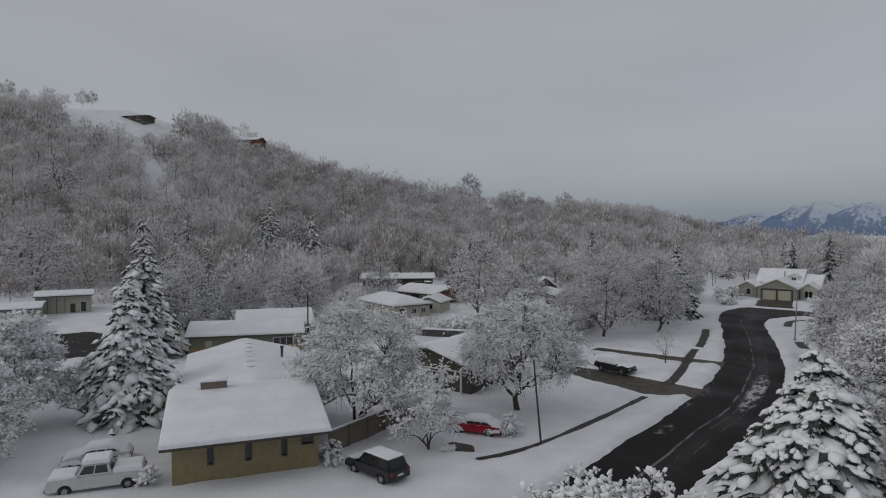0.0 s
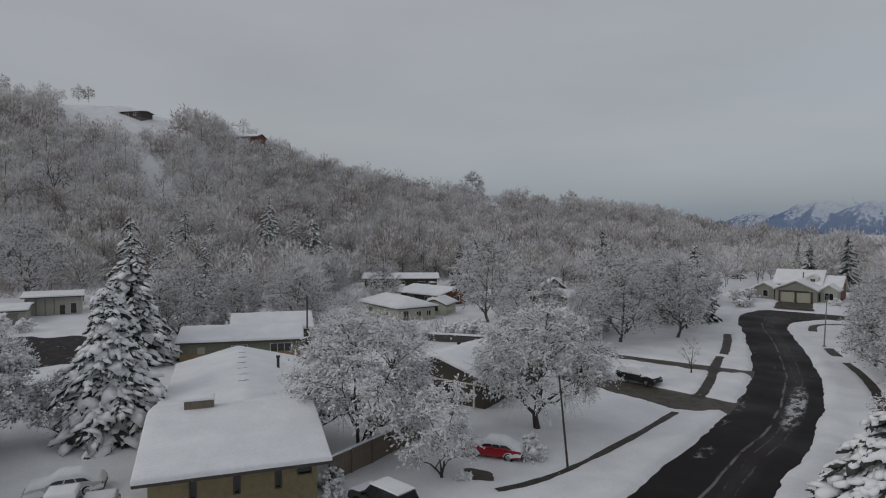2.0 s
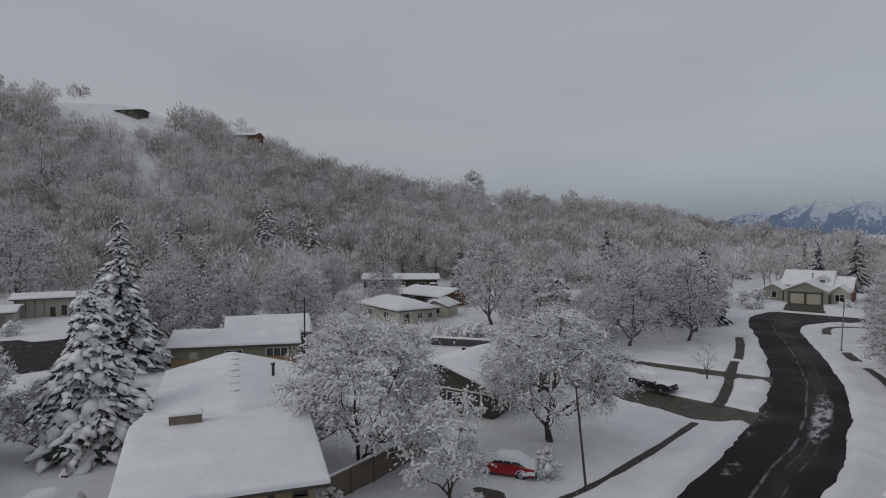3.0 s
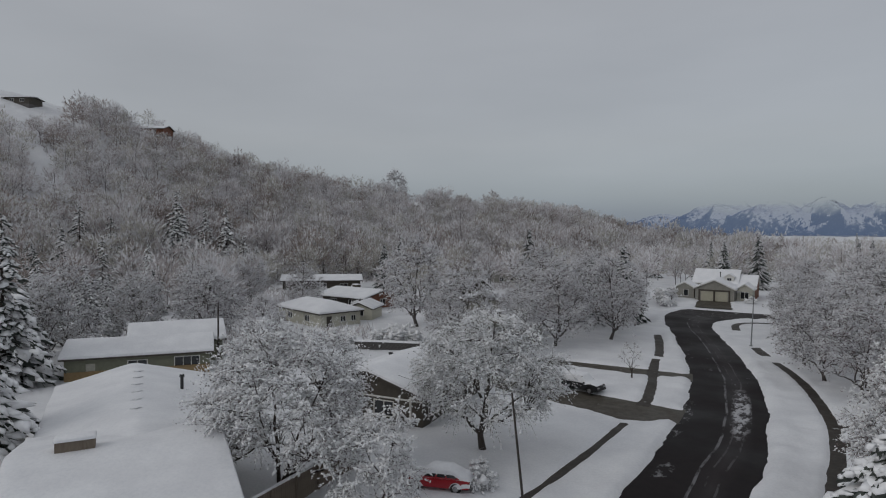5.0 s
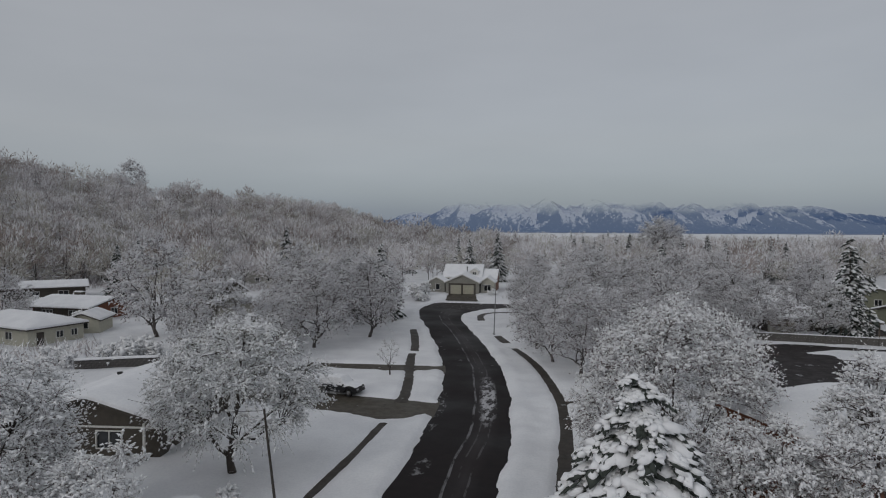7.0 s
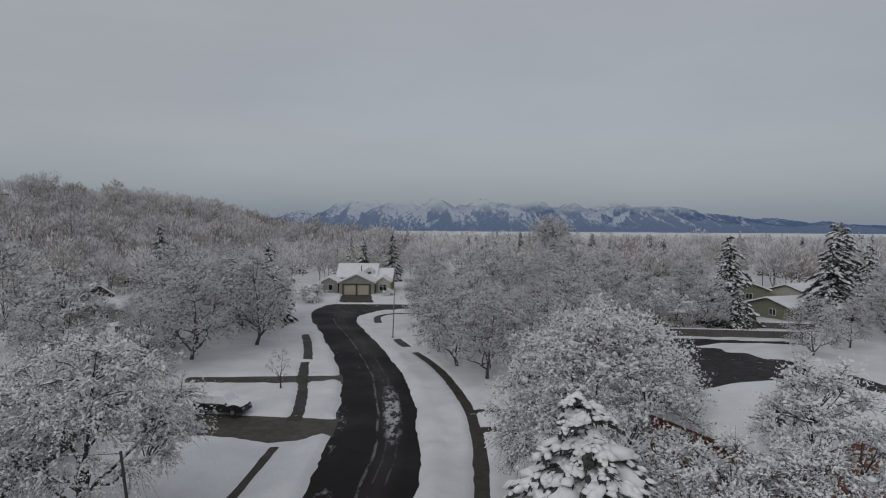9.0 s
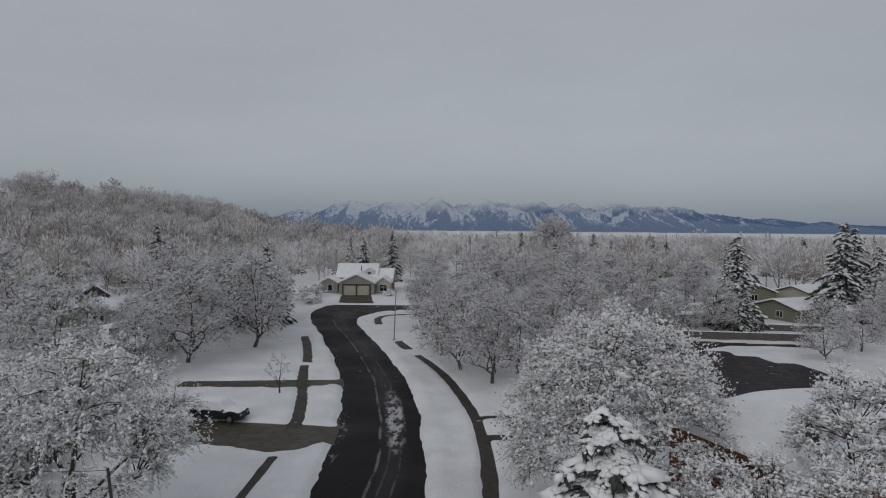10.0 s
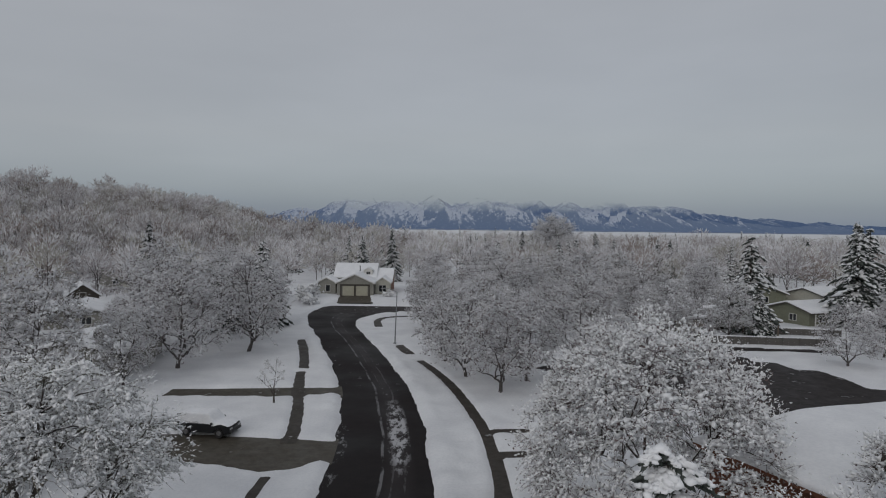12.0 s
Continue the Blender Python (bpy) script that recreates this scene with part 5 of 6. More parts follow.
def stone_wall(a, b, h, label):
    a, b = Vector(a), Vector(b)
    L = (b - a).length
    ang = math.degrees(math.atan2(b.y - a.y, b.x - a.x))
    w = empty("retaining_wall", pose(a.x, a.y, 0, 0, 0, ang), label, "stone wall")
    part("core", box_bm(0, 0.05, 0, L, 0.4, h - 0.03), M_STONE, w)
    rng = random.Random(4)
    protos = []
    for k in range(5):
        bm = box_bm(0, 0, 0, 0.5, 0.12, 0.26, 0.035)
        for v in bm.verts:
            v.co += Vector((rng.uniform(-0.02, 0.02), rng.uniform(-0.02, 0.02), rng.uniform(-0.02, 0.02)))
        me = bpy.data.meshes.new("stone")
        bm.to_mesh(me)
        bm.free()
        me.materials.append(M_STONE)
        protos.append(me)
    rows = int(h / 0.29)
    for r in range(rows):
        x = -0.25 * (r % 2)
        while x < L - 0.4:
            child("stone", rng.choice(protos), w).location = (max(x, 0), -0.05, r * 0.29 + 0.02)
            x += 0.53
    V, F = snow_slab(L, 0.7, h, h + 0.02, 0.2, 3)
    V[:, 0] += L / 2
    V[:, 1] += 0.25
    child("snow_cover", np_mesh("snow_cover", V, F, M_ROOFSNOW, smooth=True), w)


stone_wall((-65.5, 73.5), (-57.0, 77.3), 1.3, "dark rough stone retaining wall topped with snow")


# ---- poles ----
def utility_pole(x, y, h, label, lean=(0, 0), r=0.13, arms=1):
    p = empty("utility_pole", pose(x, y, float(land(x, y)) - 0.1), label, "utility pole")
    tip = (lean[0], lean[1], h)
    V, F = tubes([[0, 0, 0]], [tip], [r], [r * 0.7], 10)
    child("pole", np_mesh("pole", V, [F], M_POLE, smooth=True), p)
    for k in range(arms):
        z = h - 0.4 - 0.8 * k
        part("crossarm", box_bm(-0.9 + lean[0], -0.05 + lean[1], z, 0.9 + lean[0], 0.05 + lean[1], z + 0.12), M_POLE, p)
        for x0 in (-0.75, 0.75):
            part("insulator", box_bm(x0 - 0.05 + lean[0], -0.05 + lean[1], z + 0.12, x0 + 0.05 + lean[0], 0.05 + lean[1], z + 0.3, 0.02), M_METAL, p)
    return p


utility_pole(-24.85, 43.3, 6.6, "slim dark leaning pole on the front lawn", (-1.3, 0.9), 0.09, 0)
utility_pole(-126, 30, 9.0, "wooden utility pole before the flat-roofed houses", (0, 0), 0.14)
utility_pole(-73.5, 57.0, 8.0, "wooden utility pole beside the long low house", (0, 0), 0.13, 0)
utility_pole(-122, 118, 9.5, "wooden utility pole with snowy crossarms", (0, 0), 0.14, 2)


def cable(a, b, sag, r=0.015):
    a, b = np.array(a, float), np.array(b, float)
    t = np.linspace(0, 1, 15)[:, None]
    P = a * (1 - t) + b * t - np.array([[0, 0, 1.0]]) * 4 * sag * t * (1 - t)
    V, F = tubes(P[:-1], P[1:], np.full(14, r), np.full(14, r), 4)
    tagged(new("power_cable", np_mesh("power_cable", V, [F], M_BLACK)), "thin dark overhead cable between pole and house", "cable")


cable((-26.1, 44.2, 6.4), (-41.0, 51.5, 4.2), 0.4)

lp = empty("street_lamp", pose(-19.1, 108.8, 0.05), "grey street lamp on the snowy verge", "street lamp")
V, F = tubes([[0, 0, 0]], [[0.25, 0, 7.6]], [0.1], [0.06], 10)
child("pole", np_mesh("pole", V, [F], M_METAL, smooth=True), lp)
V, F = tubes([[0.25, 0, 7.5], [-0.5, 0, 7.95]], [[-0.5, 0, 7.95], [-1.5, 0, 8.05]], [0.04] * 2, [0.04] * 2, 8)
child("arm", np_mesh("arm", V, [F], M_METAL, smooth=True), lp)
part("lamp_head", box_bm(-2.1, -0.14, 7.97, -1.4, 0.14, 8.12, 0.05), M_METAL, lp)
part("base_plate", box_bm(-0.2, -0.2, 0, 0.2, 0.2, 0.25, 0.03), M_METAL, lp)


# ---- vehicles ----
def arc(cx, r, n=7):
    return [(cx + r * math.cos(a), 0.34 + r * math.sin(a)) for a in np.linspace(math.pi, 0, n)]


def car(x, y, rot, kind, paint, label, category, snow=0.16):
    """A parked vehicle, its own front towards +x."""
    spec = {
        "suv": dict(L=4.75, W=1.88, H=1.72, hood=1.02, belt=1.05, cab=(-2.25, -1.95, 0.45, 1.05), ax=(-1.42, 1.42)),
        "sedan": dict(L=4.4, W=1.76, H=1.42, hood=0.9, belt=0.92, cab=(-1.75, -0.95, 0.35, 1.05), ax=(-1.3, 1.35)),
        "pickup": dict(L=5.7, W=1.98, H=1.85, hood=1.12, belt=1.15, cab=(-0.95, -0.75, 0.75, 1.2), ax=(-1.85, 1.75)),
    }[kind]
    L, W, H, hood, belt, ax = spec["L"], spec["W"], spec["H"], spec["hood"], spec["belt"], spec["ax"]
    c = empty("pickup_truck" if kind == "pickup" else "car", pose(x, y, float(land(x, y)) + 0.12, 0, 0, rot), label, category)
    x0, x1 = -L / 2, L / 2
    low = 0.3
    prof = [(x0, low + 0.1)] + arc(ax[0], 0.42) + arc(ax[1], 0.42) + [(x1 - 0.05, low + 0.08), (x1, 0.55), (x1 - 0.08, hood - 0.18), (x1 - 0.35, hood - 0.04), (spec["cab"][3], hood + 0.02), (spec["cab"][0], belt), (x0 + 0.05, belt - 0.03), (x0, belt - 0.25)]
    if kind == "pickup":
        prof[-3] = (spec["cab"][0], belt)
    b = part("body", prism_bm(prof, -W / 2, W / 2, "y", 0.035), paint, c)
    a0, a1, a2, a3 = spec["cab"]
    cab = bmesh.new()
    lo = [cab.verts.new(p) for p in ((a0, -W / 2 + 0.05, belt - 0.03), (a3, -W / 2 + 0.05, belt - 0.03), (a3, W / 2 - 0.05, belt - 0.03), (a0, W / 2 - 0.05, belt - 0.03))]
    hi = [cab.verts.new(p) for p in ((a1, -W / 2 + 0.22, H), (a2, -W / 2 + 0.22, H), (a2, W / 2 - 0.22, H), (a1, W / 2 - 0.22, H))]
    cab.faces.new(lo[::-1])
    cab.faces.new(hi)
    for k in range(4):
        cab.faces.new((lo[k], lo[(k + 1) % 4], hi[(k + 1) % 4], hi[k]))
    bmesh.ops.bevel(cab, geom=cab.edges[:], offset=0.05, segments=2, affect="EDGES")
    part("cabin", cab, paint, c)
    def quad(p, label_, name="window", mt=M_GLASS, lift=0.012):
        q = [Vector(v) for v in p]
        nrm = (q[1] - q[0]).cross(q[3] - q[0]).normalized()
        bm = bmesh.new()
        f = [bm.verts.new(v + nrm * lift) for v in q]
        g = [bm.verts.new(v - nrm * 0.02) for v in q]
        bm.faces.new(f)
        for k in range(4):
            bm.faces.new((f[k], g[k], g[(k + 1) % 4], f[(k + 1) % 4]))
        part(name, bm, mt, c, label_)
    def lerp(A, B, t):
        return tuple(A[i] + (B[i] - A[i]) * t for i in range(3))
    def pane(A, B, C, D, s0=0.08, s1=0.92, t0=0.18, t1=0.86):
        """Part of the face A B C D (bottom left, bottom right, top right, top left)."""
        return [lerp(lerp(A, B, s), lerp(D, C, s), t) for s, t in ((s0, t0), (s1, t0), (s1, t1), (s0, t1))]
    for sg in (-1, 1):
        A, B = (a0, sg * (W / 2 - 0.05), belt), (a3, sg * (W / 2 - 0.05), belt)
        C, D = (a2, sg * (W / 2 - 0.22), H), (a1, sg * (W / 2 - 0.22), H)
        if sg > 0:
            A, B, C, D = B, A, D, C
        cuts = ((0.06, 0.34), (0.38, 0.62), (0.66, 0.92)) if kind != "pickup" else ((0.1, 0.48), (0.52, 0.9))
        for s0, s1 in cuts:
            quad(pane(A, B, C, D, s0, s1), "")
    quad(pane((a3, -W / 2 + 0.05, belt), (a3, W / 2 - 0.05, belt), (a2, W / 2 - 0.22, H), (a2, -W / 2 + 0.22, H)), "", "windscreen")
    quad(pane((a0, W / 2 - 0.05, belt), (a0, -W / 2 + 0.05, belt), (a1, -W / 2 + 0.22, H), (a1, W / 2 - 0.22, H)), "", "rear_window")
    for sg in (-1, 1):
        part("headlamp", box_bm(x1 - 0.13, sg * 0.62 - 0.2, 0.62, x1 + 0.005, sg * 0.62 + 0.2, 0.78, 0.03), M_LAMPCLEAR, c, "clear headlamp")
        part("tail_lamp", box_bm(x0 - 0.01, sg * (W / 2 - 0.14) - 0.11, belt - 0.38, x0 + 0.12, sg * (W / 2 - 0.14) + 0.11, belt - 0.08, 0.02), M_LAMPRED, c, "red tail lamp")
        part("mirror", box_bm(a3 - 0.25, sg * (W / 2 + 0.1) - 0.1, belt - 0.02, a3 - 0.12, sg * (W / 2 + 0.1) + 0.1, belt + 0.16, 0.03), paint, c)
    part("front_bumper", box_bm(x1 - 0.12, -W / 2 + 0.04, 0.36, x1 + 0.06, W / 2 - 0.04, 0.56, 0.04), M_BLACK, c, "dark bumper")
    part("grille", box_bm(x1 - 0.06, -0.38, 0.6, x1 + 0.012, 0.38, 0.8, 0.02), M_BLACK, c, "dark grille")
    part("rear_bumper", box_bm(x0 - 0.06, -W / 2 + 0.04, 0.38, x0 + 0.12, W / 2 - 0.04, 0.58, 0.04), M_BLACK, c, "dark bumper")
    part("number_plate", box_bm(x0 - 0.075, -0.25, 0.62, x0 + 0.02, 0.25, 0.74), M_TRIM, c)
    for k in ax:
        for sg in (-1, 1):
            yy = sg * (W / 2 - 0.13)
            V, F = tubes([[k, yy - 0.11, 0.34]], [[k, yy + 0.11, 0.34]], [0.345], [0.345], 18)
            V2, F2 = tubes([[k, yy + sg * 0.11, 0.34]], [[k, yy + sg * 0.085, 0.34]], [0.345], [0.2], 18)
            Vt, Ft, _ = join([(V, F, 0), (V2, F2, 0)])
            wl = child("wheel", np_mesh("wheel", Vt, Ft, M_RUBBER, smooth=True), c, "black tyre")
            bm = bmesh.new()
            bmesh.ops.create_cone(bm, cap_ends=True, segments=14, radius1=0.21, radius2=0.17, depth=0.06, matrix=Matrix.Translation((k, yy + sg * 0.09, 0.34)) @ Matrix.Rotation(radians(-90 * sg), 4, "X"))
            part("rim", bm, M_RIM, wl, "grey alloy rim")
    # snow on roof, bonnet and bed
    def blanket(sill, th, seed, wrap):
        """One soft sheet of snow over the whole car, hanging down to the sill height."""
        nx, na = 26, 15
        xs = np.linspace(x0 - 0.06, x1 + 0.04, nx)
        top = np.interp(xs, [x0, a0, a1, a2, a3, x1 - 0.3, x1], [belt, belt + 0.02, H, H, hood + 0.04, hood - 0.02, hood - 0.2]) + th
        V = []
        for i, xx in enumerate(xs):
            end = min(1.0, 0.35 + 3.0 * min(xx - xs[0], xs[-1] - xx))
            for j in range(na):
                q = j / (na - 1) * 2 - 1
                fall = abs(q) ** wrap
                low = sill + 0.1 * float(grain(xx, seed + np.sign(q), 0.5, seed)) + 0.05 * float(grain(xx, seed, 0.17, seed))
                z = top[i] * end + low * (1 - end)
                half = W / 2 + 0.07 - 0.16 * max(0.0, (z - belt)) * (abs(q) > 0.6)
                V.append((xx, half * np.sin(q * np.pi / 2), (z - low) * (1 - fall) + low + 0.04 * float(grain(xx * 1.0, q * 2, 0.4, seed))))
        i = (np.arange(nx - 1)[:, None] * na + np.arange(na - 1)[None]).ravel()
        child("snow_cover", np_mesh("snow_cover", np.array(V), [np.stack([i, i + na, i + na + 1, i + 1], 1)], M_ROOFSNOW, smooth=True), c, "thick fresh snow")
    if snow < 0:
        blanket(0.42 if kind == "sedan" else 1.04, -snow, 7.0, 2.6 if kind == "sedan" else 4.5)
        return c
    def cap(xa, xb, wy, z, th, seed):
        V, F = snow_slab(xb - xa, wy, z, z + 0.01, th, seed)
        V[:, 0] += (xa + xb) / 2
        child("snow_cover", np_mesh("snow_cover", V, F, M_ROOFSNOW, smooth=True), c, "fresh snow")
    if snow:
        cap(a1 - 0.05, a2 + 0.05, W - 0.4, H - 0.02, snow, 1.0)
        cap(a3 - 0.05, x1 - 0.15, W - 0.2, hood - 0.08, snow * 0.8, 2.0)
        if kind == "pickup":
            cap(x0 + 0.1, a0 - 0.05, W - 0.15, belt - 0.06, snow * 1.2, 3.0)
        elif kind == "sedan":
            cap(x0 + 0.05, a0 + 0.1, W - 0.15, belt - 0.06, snow, 3.0)
    return c


car(-42.7, 17.0, -118, "pickup", M_CARWHITE, "white pickup truck with snow over bonnet and bed", "pickup truck", 0.3)
car(-47.2, 18.6, -118, "sedan", M_CARWHITE, "pale car buried under thick snow", "car", -0.3)
car(-30.2, 30.4, 178, "suv", M_CARBLACK, "black sport utility car with snow on its roof", "car", 0.06)
car(-30.3, 41.9, 200, "sedan", M_CARRED, "red saloon car almost buried under snow", "car", -0.26)
car(-31.2, 70.7, -9, "suv", M_CARBLACK, "dark parked car with thick snow over roof, windows and bonnet", "car", -0.14)


# ---- trees near the street ----
def near_tree(seed, x, y, h, w, twig_mat, label, crown0=0.2, name="broadleaf_tree", **kw):
    return tree_thing(name, seed, h, w, crown0, put_at(x, y), twig_mat, label, **kw)


near_tree(11, -38.5, 36.1, 11.8, 12.6, M_TWIG, "wide bare tree loaded with snow beside the brick house", 0.05, limbs=9, boughs=125, twigs=30, rc=1.3, girth=0.019, snow=(8, 0.08, 0.048), haze=90, droop=0.6)
near_tree(12, -31.2, 49.5, 11.6, 12.8, M_TWIG_OLIVE, "spreading tree with snow-laden limbs on the front lawn", 0.18, limbs=9, boughs=115, twigs=30, rc=1.3, girth=0.021, snow=(8, 0.085, 0.048), haze=80, droop=0.9, low=-0.5)
near_tree(13, -1.0, 54.0, 13.0, 15.4, M_TWIG_RED, "dense broad tree thick with snow by the brick house", 0.02, limbs=11, boughs=240, twigs=30, rc=1.1, girth=0.013, snow=(4, 0.085, 0.06), haze=80, droop=0.7, core=0.5)
near_tree(14, -30.6, 36.3, 7.3, 5.8, M_TWIG, "small snow-covered tree in front of the fence", 0.08, limbs=6, boughs=42, twigs=26, rc=0.9, girth=0.016, snow=(6, 0.085, 0.046), droop=0.6, lean=0.4)
near_tree(15, -7.4, 18.6, 10.3, 10.4, M_TWIG, "snow-laden tree near the foot of the street", 0.2, limbs=8, boughs=80, twigs=26, rc=0.95, snow=(4, 0.085, 0.055), puffy=True, low=-0.1, droop=0.25)
near_tree(16, 0.8, 41.6, 8.8, 8.4, M_TWIG_RED, "snowy tree with reddish twigs behind the spruce", 0.05, limbs=8, boughs=84, twigs=30, rc=0.95, snow=(4, 0.08, 0.05), haze=60)
near_tree(17, 6.6, 44.0, 12.2, 7.6, M_TWIG, "snowy tree with upright twigs by the chimney", 0.15, limbs=7, boughs=64, twigs=30, rc=0.9, snow=(5, 0.08, 0.05), haze=50, droop=0.2)
near_tree(19, -60.5, 17.0, 10.2, 9.5, M_TWIG, "rounded snowy tree behind the parked cars", 0.05, limbs=8, boughs=80, twigs=34, rc=1.1, girth=0.016, snow=(6, 0.13, 0.08), haze=90, lite=True)
near_tree(20, 3.6, 40.6, 8.7, 7.4, M_TWIG, "low spreading snowy tree before the brick house", 0.05, limbs=7, boughs=60, twigs=30, rc=0.9, snow=(4, 0.08, 0.05), haze=50)
near_tree(26, -52.0, 12.2, 8.6, 8.4, M_TWIG, "snow-laden tree beside the parked pickup truck", 0.05, limbs=7, boughs=66, twigs=30, rc=1.05, girth=0.016, snow=(4, 0.1, 0.058), haze=50)
near_tree(27, -243, 77, 17.0, 18.0, M_TWIG, "gnarled bare tree with snow along its dark limbs", 0.2, limbs=10, boughs=46, twigs=8, rc=1.6, girth=0.03, twig=(0.05, 0.03), snow=(1, 0.3, 0.1), core=0.3, lite=True)
near_tree(18, -28.2, 79.0, 5.0, 3.4, M_TWIG, "young bare tree standing in the lawn", 0.25, limbs=5, boughs=18, twigs=12, rc=0.55, snow=(1, 0.1, 0.03), name="young_tree", twig=(0.012, 0.006), lite=True)

spruce_thing(21, 10.5, 5.0, put_at(-5.45, 40.4), "dense spruce with heavy pads of snow", rows=19, per=15, fingers=11, pad=1.05, shape=0.72, puffy=True, snow=0.72, sag=0.5, ragged=0.36)
spruce_thing(22, 12.8, 3.9, put_at(-56.6, 24.7), "broad conifer bowed with snow beside the house", rows=24, per=14, fingers=9, pad=1.25, shape=0.62, snow=0.95, sag=0.85, ragged=0.42)
spA = spruce_thing(23, 19.0, 5.0, put_at(-82.3, 37), "tall dark spruce with snowy boughs", rows=20, per=10, fingers=5, pad=1.2, shape=0.85, snow=0.9, sag=0.7, ragged=0.35)
spB = spruce_thing(24, 15.0, 3.9, put_at(38.3, 121.5, 1.1), "tall narrow spruce with snow on its boughs", rows=17, per=10, fingers=6, pad=1.0, snow=0.66, shape=0.75, sag=0.55, ragged=0.35)

spC = spruce_thing(25, 14.0, 3.6, put_at(24, 196), "far spruce with snow on its boughs", rows=12, per=7, fingers=3, pad=1.1, snow=0.75, sag=0.5, ragged=0.35)
for _x, _y, _s in ((-6, 214, 0.9), (33, 228, 1.0), (41, 205, 0.85), (62, 232, 1.0), (78, 212, 0.9), (14, 262, 1.1), (52, 275, 1.05), (95, 246, 1.0), (110, 232, 1.1), (-30, 240, 0.9), (-48, 222, 0.8), (-64, 235, 0.9), (28, 300, 1.1), (80, 290, 1.1), (-150, 122, 1.1), (-156, 128, 0.9), (-188, 268, 0.6), (-184, 272, 0.65), (-180, 276, 0.6), (-172, 300, 0.6), (-228, 236, 0.5), (-283, 156, 0.6), (-287, 151, 0.7), (-285, 160, 0.55), (-196, 100, 1.3), (-190, 106, 1.15), (-200, 94, 0.95), (-176, 86, 1.25), (-170, 93, 1.1), (-181, 80, 1.0)):
    copy_thing(spC, put_at(_x, _y, _s, _x))

# shrubs under snow
def shrub(seed, x, y, h, w, label):
    return tree_thing("shrub", seed, h, w, 0.02, put_at(x, y, sink=-0.05), M_TWIG, label, limbs=5, boughs=12, twigs=12, rc=h * 0.34, girth=0.02, snow=(3, 0.12, 0.08), sides=4, lite=True)


SHRUB = [shrub(60 + k, x, y, h, w, lab) for k, (x, y, h, w, lab) in enumerate((
    (-27.9, 43.4, 1.4, 2.9, "low snow-covered shrub beside the red car"), (-33.9, 29.6, 1.1, 1.8, "dark shrub with snow at the house corner"), (-40.4, 19.2, 1.5, 1.6, "snowy shrub beside the pickup truck")))]
rs = random.Random(3)
for x, y, sc in ((-54, 12, 1.2), (-51.5, 9.5, 1.3), (-57, 14, 1.3), (-28.8, 44.6, 0.9), (-35.2, 30.4, 0.8), (-29.4, 37.0, 0.6), (-63.5, 76.5, 1.6), (-61.5, 78.0, 1.8), (-59.5, 79.5, 1.7), (-64.8, 79.0, 1.5), (-62.3, 81.0, 1.9), (-67, 74.0, 1.3), (-70, 76, 1.5),
                 (-88, 103, 1.4), (-92, 104, 1.5), (-96, 101, 1.4), (-112, 112, 1.7), (-116, 119, 1.7), (-121, 124, 1.7), (-108, 122, 1.8), (-113, 128, 1.8), (-126, 33, 1.9), (-122, 36, 1.4), (-40.5, 150, 1.9), (-42.5, 152.5, 2.2), (-40.8, 156, 2.0), (-24.5, 158, 1.3), (-100, 52, 2.0), (-97, 56, 2.0), (-93, 61, 1.8)):
    copy_thing(SHRUB[rs.randrange(3)], put_at(x, y, sc * 1.15, rs.uniform(0, 6), -0.05))

# ---- smaller repeats in the middle distance ----
MID = [tree_thing("broadleaf_tree", 40 + k, 12.0, (11.0, 11.0, 9.6, 10.2)[k], (0.12, 0.17, 0.13, 0.18)[k], put_at(*p, (1.15, 0.87, 1.1, 0.85)[k]), (M_MID, M_MID_RED, M_MID_OLIVE, M_MID)[k],
                  ("bare rounded tree white with snow", "broad tree with reddish snow-covered twigs", "olive-twigged tree under light snow", "snowy tree with a dense round crown")[k], "street trees",
                  far=True, limbs=8, boughs=92, twigs=11, rc=1.2, low=-0.75, girth=0.017, twig=(0.022, 0.015), snow=(2, 0.15, 0.09), haze=38, sides=4, droop=0.4, lite=True)
       for k, p in enumerate(((-38.0, 102.0), (-6.3, 83.6), (-50.5, 79), (-11.9, 97.5)))]
rt = random.Random(7)


def mid(k, x, y, h, label=""):
    ob = copy_thing(MID[k], put_at(x, y, h / 12.0 * rt.uniform(0.95, 1.05), rt.uniform(0, 6.28)))
    if label:
        ob["label"] = label
    return ob


